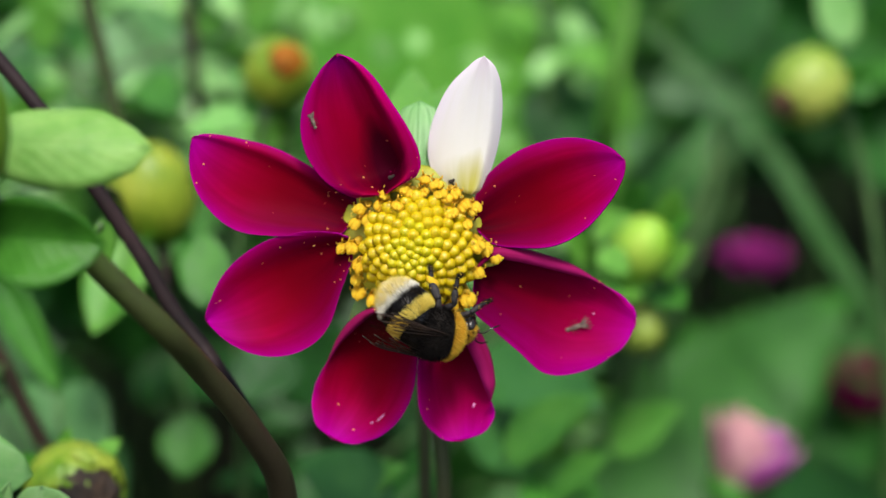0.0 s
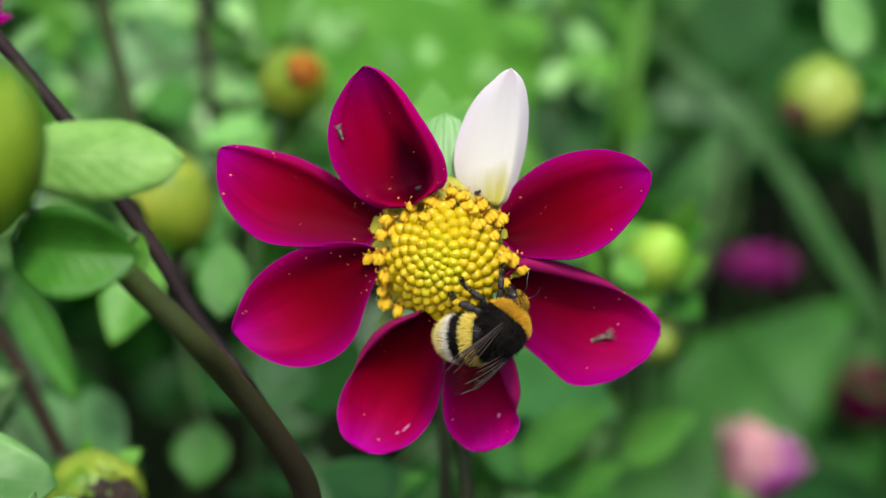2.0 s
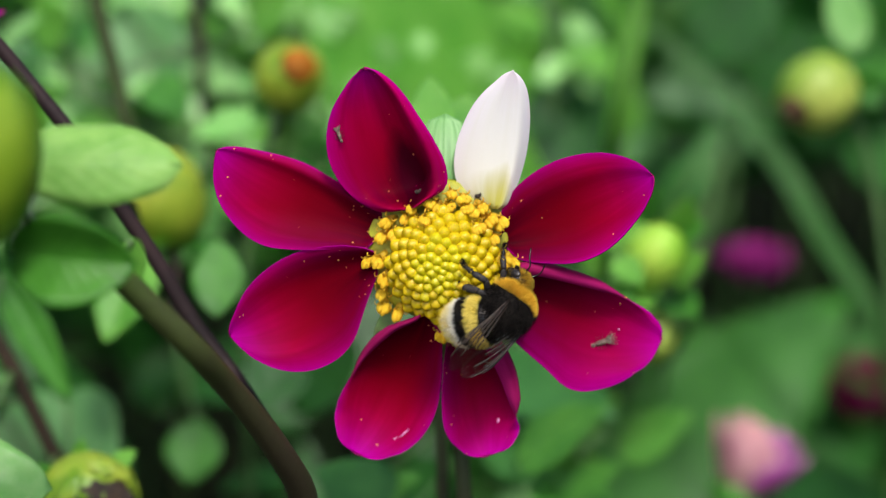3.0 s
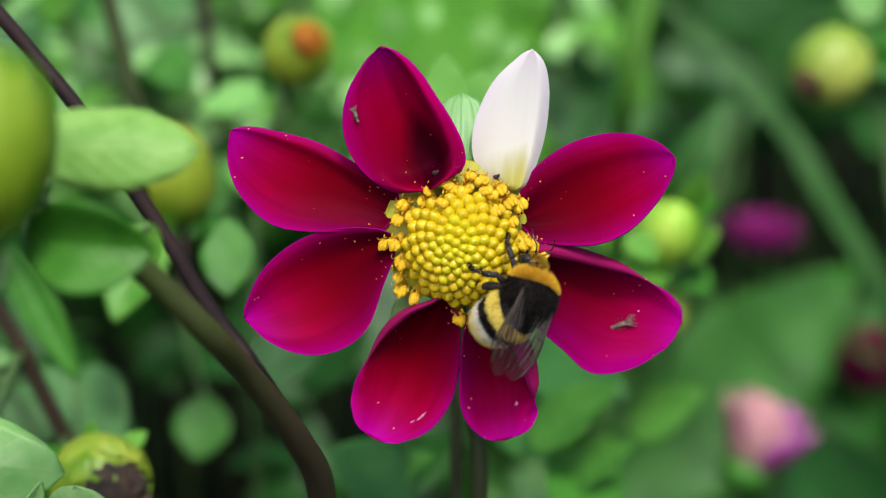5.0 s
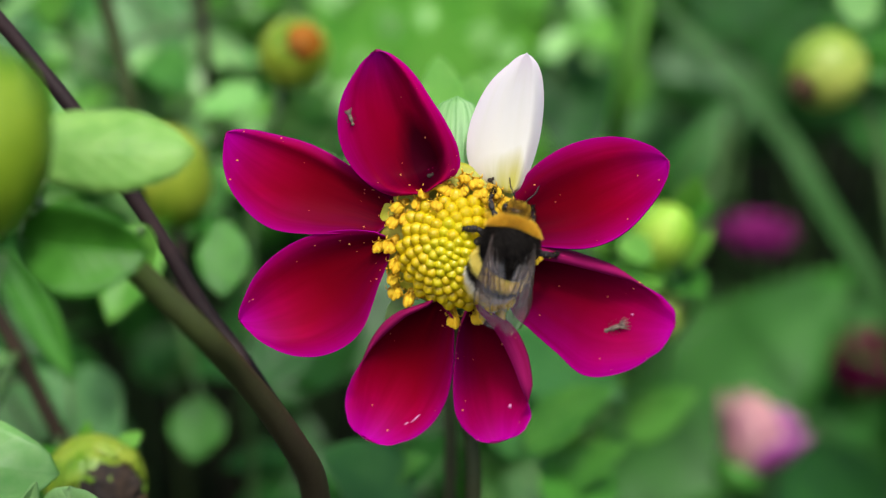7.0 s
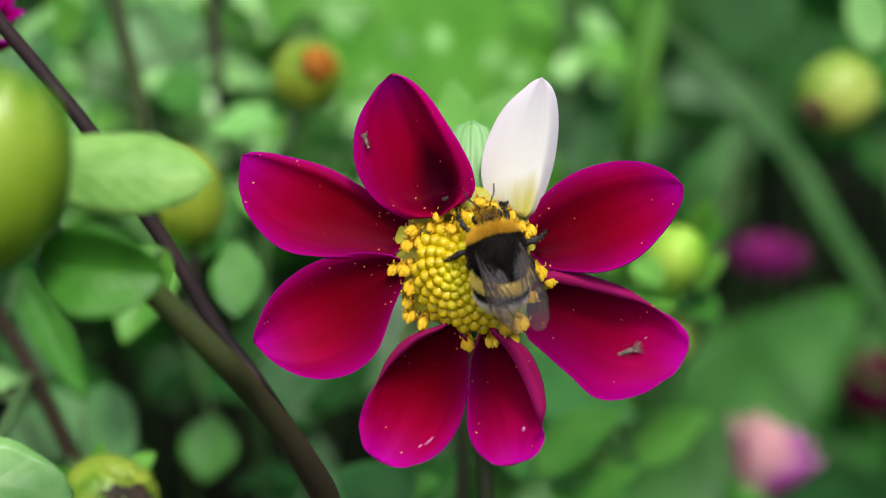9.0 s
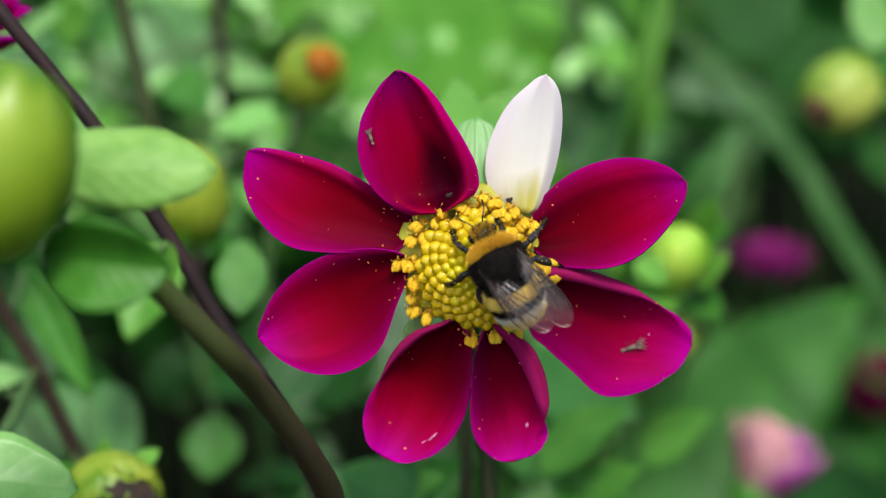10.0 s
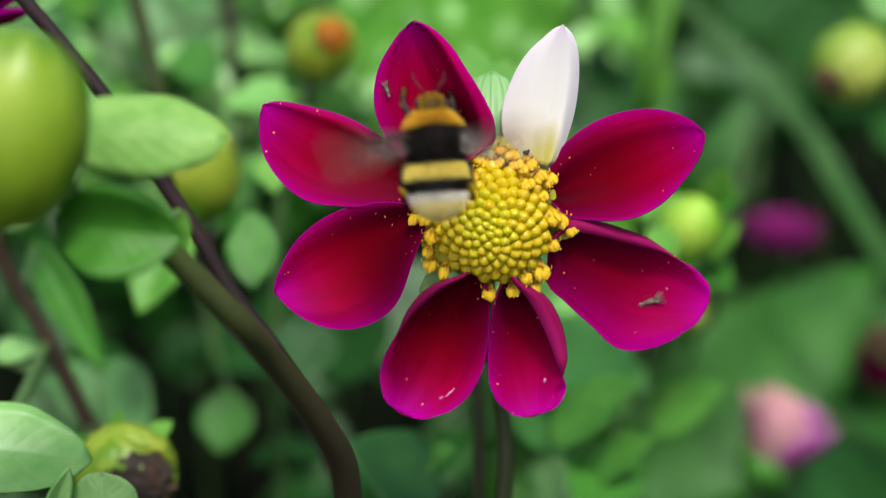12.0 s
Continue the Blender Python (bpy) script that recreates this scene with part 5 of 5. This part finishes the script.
def leg(sgn, points, radii):
    pts = [mm(sgn * x, y, z) for x, y, z in points]
    segments = []
    for i in range(4):
        a, b, r0 = pts[i], pts[i + 1], radii[i]
        segments.append(tube([a, a.lerp(b, 0.3), a.lerp(b, 0.75), b], [r0 * 0.7, r0, r0 * 0.95, r0 * 0.6], 8, 3))
    ob = part("leg", join(*segments), LEG, bee)
    fuzz = ([], [], [])
    for _ in range(1300):
        i = bee_rng.randrange(len(pts) - 1)
        p = pts[i].lerp(pts[i + 1], bee_rng.random())
        d = Vector((bee_rng.gauss(0, 1), bee_rng.gauss(0, 1), bee_rng.gauss(0, 1))).normalized()
        s = d.orthogonal().normalized() * 0.00003
        k = len(fuzz[0])
        fuzz[0].extend([p - s, p + s, p + d * 0.001 * bee_rng.uniform(0.4, 0.8)])
        fuzz[1].append((k, k + 1, k + 2))
    part("leg_fur", fuzz, FUR_BLACK, ob)
    # pollen clinging to the leg
    bits = []
    for _ in range(26):
        i = bee_rng.randrange(1, len(pts) - 1)
        p = pts[i].lerp(pts[i + 1], bee_rng.random())
        d = Vector((bee_rng.gauss(0, 1), bee_rng.gauss(0, 1), bee_rng.gauss(0, 1))).normalized()
        bits.append(ball(p + d * radii[min(i, 3)] * 0.001, U * 8e-5, V * 8e-5, W * 8e-5, 5, 4))
    part("pollen_dust", join(*bits), ANTHER, ob)
    return ob


hind_legs = []
mid_legs = []
for sgn in (-1, 1):
    tuck = 0.0 if sgn < 0 else 0.8
    leg(sgn, ((1.6, 2.2, -1.8), (2.9 - tuck, 3.6 - tuck, -1.9 - tuck), (3.4 - tuck, 4.9 - tuck, -3.0 - tuck), (3.2 - tuck, 5.9 - tuck, -4.0 - tuck), (3.0 - tuck, 6.6 - tuck, -4.4 - tuck)), [0.46, 0.42, 0.26, 0.14])
    if sgn < 0:
        mid_legs.append(leg(sgn, ((2.0, 0.2, -2.2), (4.2, 0.9, -1.7), (5.4, 0.6, -3.0), (6.4, 0.6, -4.0), (6.9, 0.9, -4.5)), [0.5, 0.52, 0.3, 0.15]))
    else:
        mid_legs.append(leg(sgn, ((2.0, 0.2, -2.2), (4.2, 1.2, -1.0), (5.8, 1.9, -1.6), (7.0, 2.6, -2.4), (7.7, 3.1, -2.9)), [0.55, 0.55, 0.3, 0.15]))
    hind = leg(sgn, ((2.0, -1.6, -2.2), (3.7, -3.0, -2.4), (3.9, -5.4, -3.2), (4.0, -6.4, -4.2), (4.0, -7.2, -4.8)), [0.5, 0.62, 0.3, 0.15])
    part("pollen_load", ball(mm(sgn * 4.0, -5.2, -3.3), mm(0.45, 0, 0), mm(0, 0.95, -0.3), mm(0, 0.2, 0.5), 14, 10, lambda x, y, z: 1 + 0.06 * math.sin(11 * x + 7 * z) + 0.05 * math.sin(13 * y)), ANTHER, hind, "orange pollen load on the hind leg")
    hind_legs.append(hind)


def bee_pose(u, v, w, heading, dip, roll):
    """The bee's pose: heading in the flower's face from u towards v, head dipped into it, back rolled to its right."""
    a = radians(heading)
    ahead = U * math.cos(a) + V * math.sin(a)
    right = U * math.sin(a) - V * math.cos(a)
    ahead = (ahead * math.cos(radians(dip)) - W * math.sin(radians(dip))).normalized()
    back = right.cross(ahead)
    back = back * math.cos(radians(roll)) + right * math.sin(radians(roll))
    right = ahead.cross(back)
    m = Matrix((right, ahead, back)).transposed().to_4x4()
    return Matrix.Translation(at(u, v, w)) @ m


def wing_pose(sgn, name, root, spread, lift):
    """A wing turned out from the body by spread degrees and raised by lift."""
    m = Matrix.Rotation(radians(sgn * spread), 4, "Z") @ Matrix.Rotation(radians(-sgn * lift), 4, "Y")
    return Matrix.Translation(mm(sgn * root[0], root[1], root[2])) @ m


def motions():
    walk(bee, [
        (0.0, bee_pose(7.2, -14.6, 5.00, -12, 20, 50)),
        (0.3, bee_pose(8.8, -15.2, 5.00, -6, 20, 51)),
        (0.6, bee_pose(10.2, -15.40, 5.00, 10, 20, 50)),
        (0.9, bee_pose(8.9, -15.20, 5.00, 20, 16, 48)),
        (1.2, bee_pose(10.3, -14.60, 5.00, 32, 10, 48)),
        (1.5, bee_pose(12.0, -13.90, 5.00, 42, 10, 46)),
        (2.0, bee_pose(12.5, -12.60, 5.00, 46, 10, 46)),
        (2.5, bee_pose(11.8, -11.10, 5.00, 50, 10, 44)),
        (3.0, bee_pose(13.3, -9.10, 5.00, 50, 10, 42)),
        (3.5, bee_pose(12.8, -9.30, 5.50, 56, 10, 40)),
        (5.3, bee_pose(13.71, -9.54, 6.00, 70, 8, 30)),
        (5.6, bee_pose(13.02, -6.82, 6.50, 70, 6, 26)),
        (6.0, bee_pose(11.99, -4.26, 7.00, 70, 5, 18)),
        (6.5, bee_pose(11.81, -2.51, 7.50, 72, 5, 8)),
        (7.0, bee_pose(11.91, -1.99, 7.50, 75, 5, 5)),
        (7.2, bee_pose(10.57, -1.12, 7.50, 78, 4, 3)),
        (8.8, bee_pose(8.1, 0.10, 8.00, 106, 3, 0)),
        (9.2, bee_pose(7.8, 0.9, 8.00, 105, 4, 0)),
        (9.5, bee_pose(7.3, 1.4, 8.00, 105, 6, 0)),
        (10.0, bee_pose(7.80, -2.00, 8.50, 118, 3, 0)),
        (10.3, bee_pose(6.93, -1.32, 9.00, 126, 2, 0)),
        (10.6, bee_pose(5.94, -1.81, 9.50, 139, 2, 0)),
        (11.0, bee_pose(5.05, -2.41, 9.50, 148, 2, 0)),
        (11.4, bee_pose(4.14, -2.17, 9.50, 160, 2, 0)),
        (11.5, bee_pose(3.44, -1.76, 9.50, 160, 2, 0)),
        (11.6, bee_pose(2.90, -0.10, 10.00, 160, 0, 0)),
        (11.7, bee_pose(4.90, 1.00, 12.00, 124, -5, 0)),
        (11.8, bee_pose(3.60, 5.10, 13.00, 106, -5, 0)),
        (11.9, bee_pose(0.90, 7.60, 16.00, 99, -3, 0)),
        (12.0, bee_pose(-2.50, 9.70, 20.00, 94, 0, 0)),
    ])

    # the bloom springs up as the bee's weight leaves it
    def sway(f):
        m = pose(0, 0, 0, -1.328 * f, 0.299 * f, 0.374 * f)
        return Matrix.Translation(HEART + Vector((0.00072, 0.00024, 0.00224)) * f) @ m @ Matrix.Translation(-HEART)

    for ob in (flower, grains, *midges):
        rest = Matrix.Translation(Vector(ob.get("base", (0, 0, 0))))
        walk(ob, [(t, sway(f) @ rest) for t, f in ((0.0, 0.0), (11.5, 0.0), (11.6, 0.06), (11.7, 0.10), (11.8, 0.16), (11.9, 0.62), (12.0, 1.0))])

    def bend(turn, dip):
        pivot = mm(0, -2.0, -0.4)
        return Matrix.Translation(pivot) @ Matrix.Rotation(radians(turn), 4, "Z") @ Matrix.Rotation(radians(dip), 4, "X") @ Matrix.Translation(-pivot)

    curl = [(0.0, bend(-4, 48)), (0.6, bend(-6, 56)), (1.5, bend(-4, 58)), (3.5, bend(-4, 58)), (5.5, bend(-14, 56)), (6.5, bend(-16, 50)),
                   (8.8, bend(-14, 44)), (9.5, bend(-14, 40)), (10.0, bend(0, 34)), (10.35, bend(22, 26)), (10.6, bend(22, 26)), (11.0, bend(12, 26)), (11.55, bend(6, 22)), (11.7, bend(0, 4)), (12.0, bend(0, 0))]
    for ob in (abdomen, hind_legs[0]):
        walk(ob, curl)

    # the right hind leg is swung out sideways while the bee turns on the disc
    def swing(turn, dip):
        pivot = mm(2.0, -1.6, -2.2)
        return Matrix.Translation(pivot) @ Matrix.Rotation(radians(turn), 4, "Z") @ Matrix.Rotation(radians(dip), 4, "X") @ Matrix.Translation(-pivot)

    walk(hind_legs[1], [(t, m) for t, m in curl if t < 9.6] + [(10.2, swing(52, 8)), (11.55, swing(52, 8)), (11.75, swing(10, 2)), (12.0, swing(0, 0))])

    # the right middle leg is held under the body but while the bee turns
    def tuck_in(turn, drop):
        pivot = mm(2.0, 0.2, -2.2)
        return Matrix.Translation(pivot) @ Matrix.Rotation(radians(turn), 4, "Z") @ Matrix.Rotation(radians(drop), 4, "Y") @ Matrix.Translation(-pivot)

    walk(mid_legs[1], [(0.0, tuck_in(0, 0)), (3.5, tuck_in(0, 0)), (5.5, tuck_in(-20, 25)), (9.6, tuck_in(-30, 42)), (10.2, tuck_in(0, 0)), (11.55, tuck_in(0, 0)), (11.75, tuck_in(-50, 55)), (12.0, tuck_in(-60, 62))])
    for w, sgn, name, root in wings:
        hind = name == "hindwing"
        rest = wing_pose(sgn, name, root, (-8 if not hind else 0) + 3 * sgn, 2)
        rows = []
        for t, yaw in ((0.0, -14), (3.5, -14), (5.5, -5), (7.0, 2), (9.6, 7), (10.35, 15), (10.7, 15), (11.1, 0), (11.57, 0)):
            spot = rest.to_translation()
            rows.append((t, Matrix.Translation(spot) @ Matrix.Rotation(radians(yaw), 4, "Z") @ Matrix.Translation(-spot) @ rest))
        # strokes: out, forward, out, back, with the wing held level in between
        for k in range(12):
            sweep = (0, 1, 0, -1)[(k + 1) % 4]
            rows.append((11.634 + k / 30, wing_pose(sgn, name, root, (78 if not hind else 84) + 42 * sweep, 12 + 34 * sweep)))
        walk(w, rows)


motions()
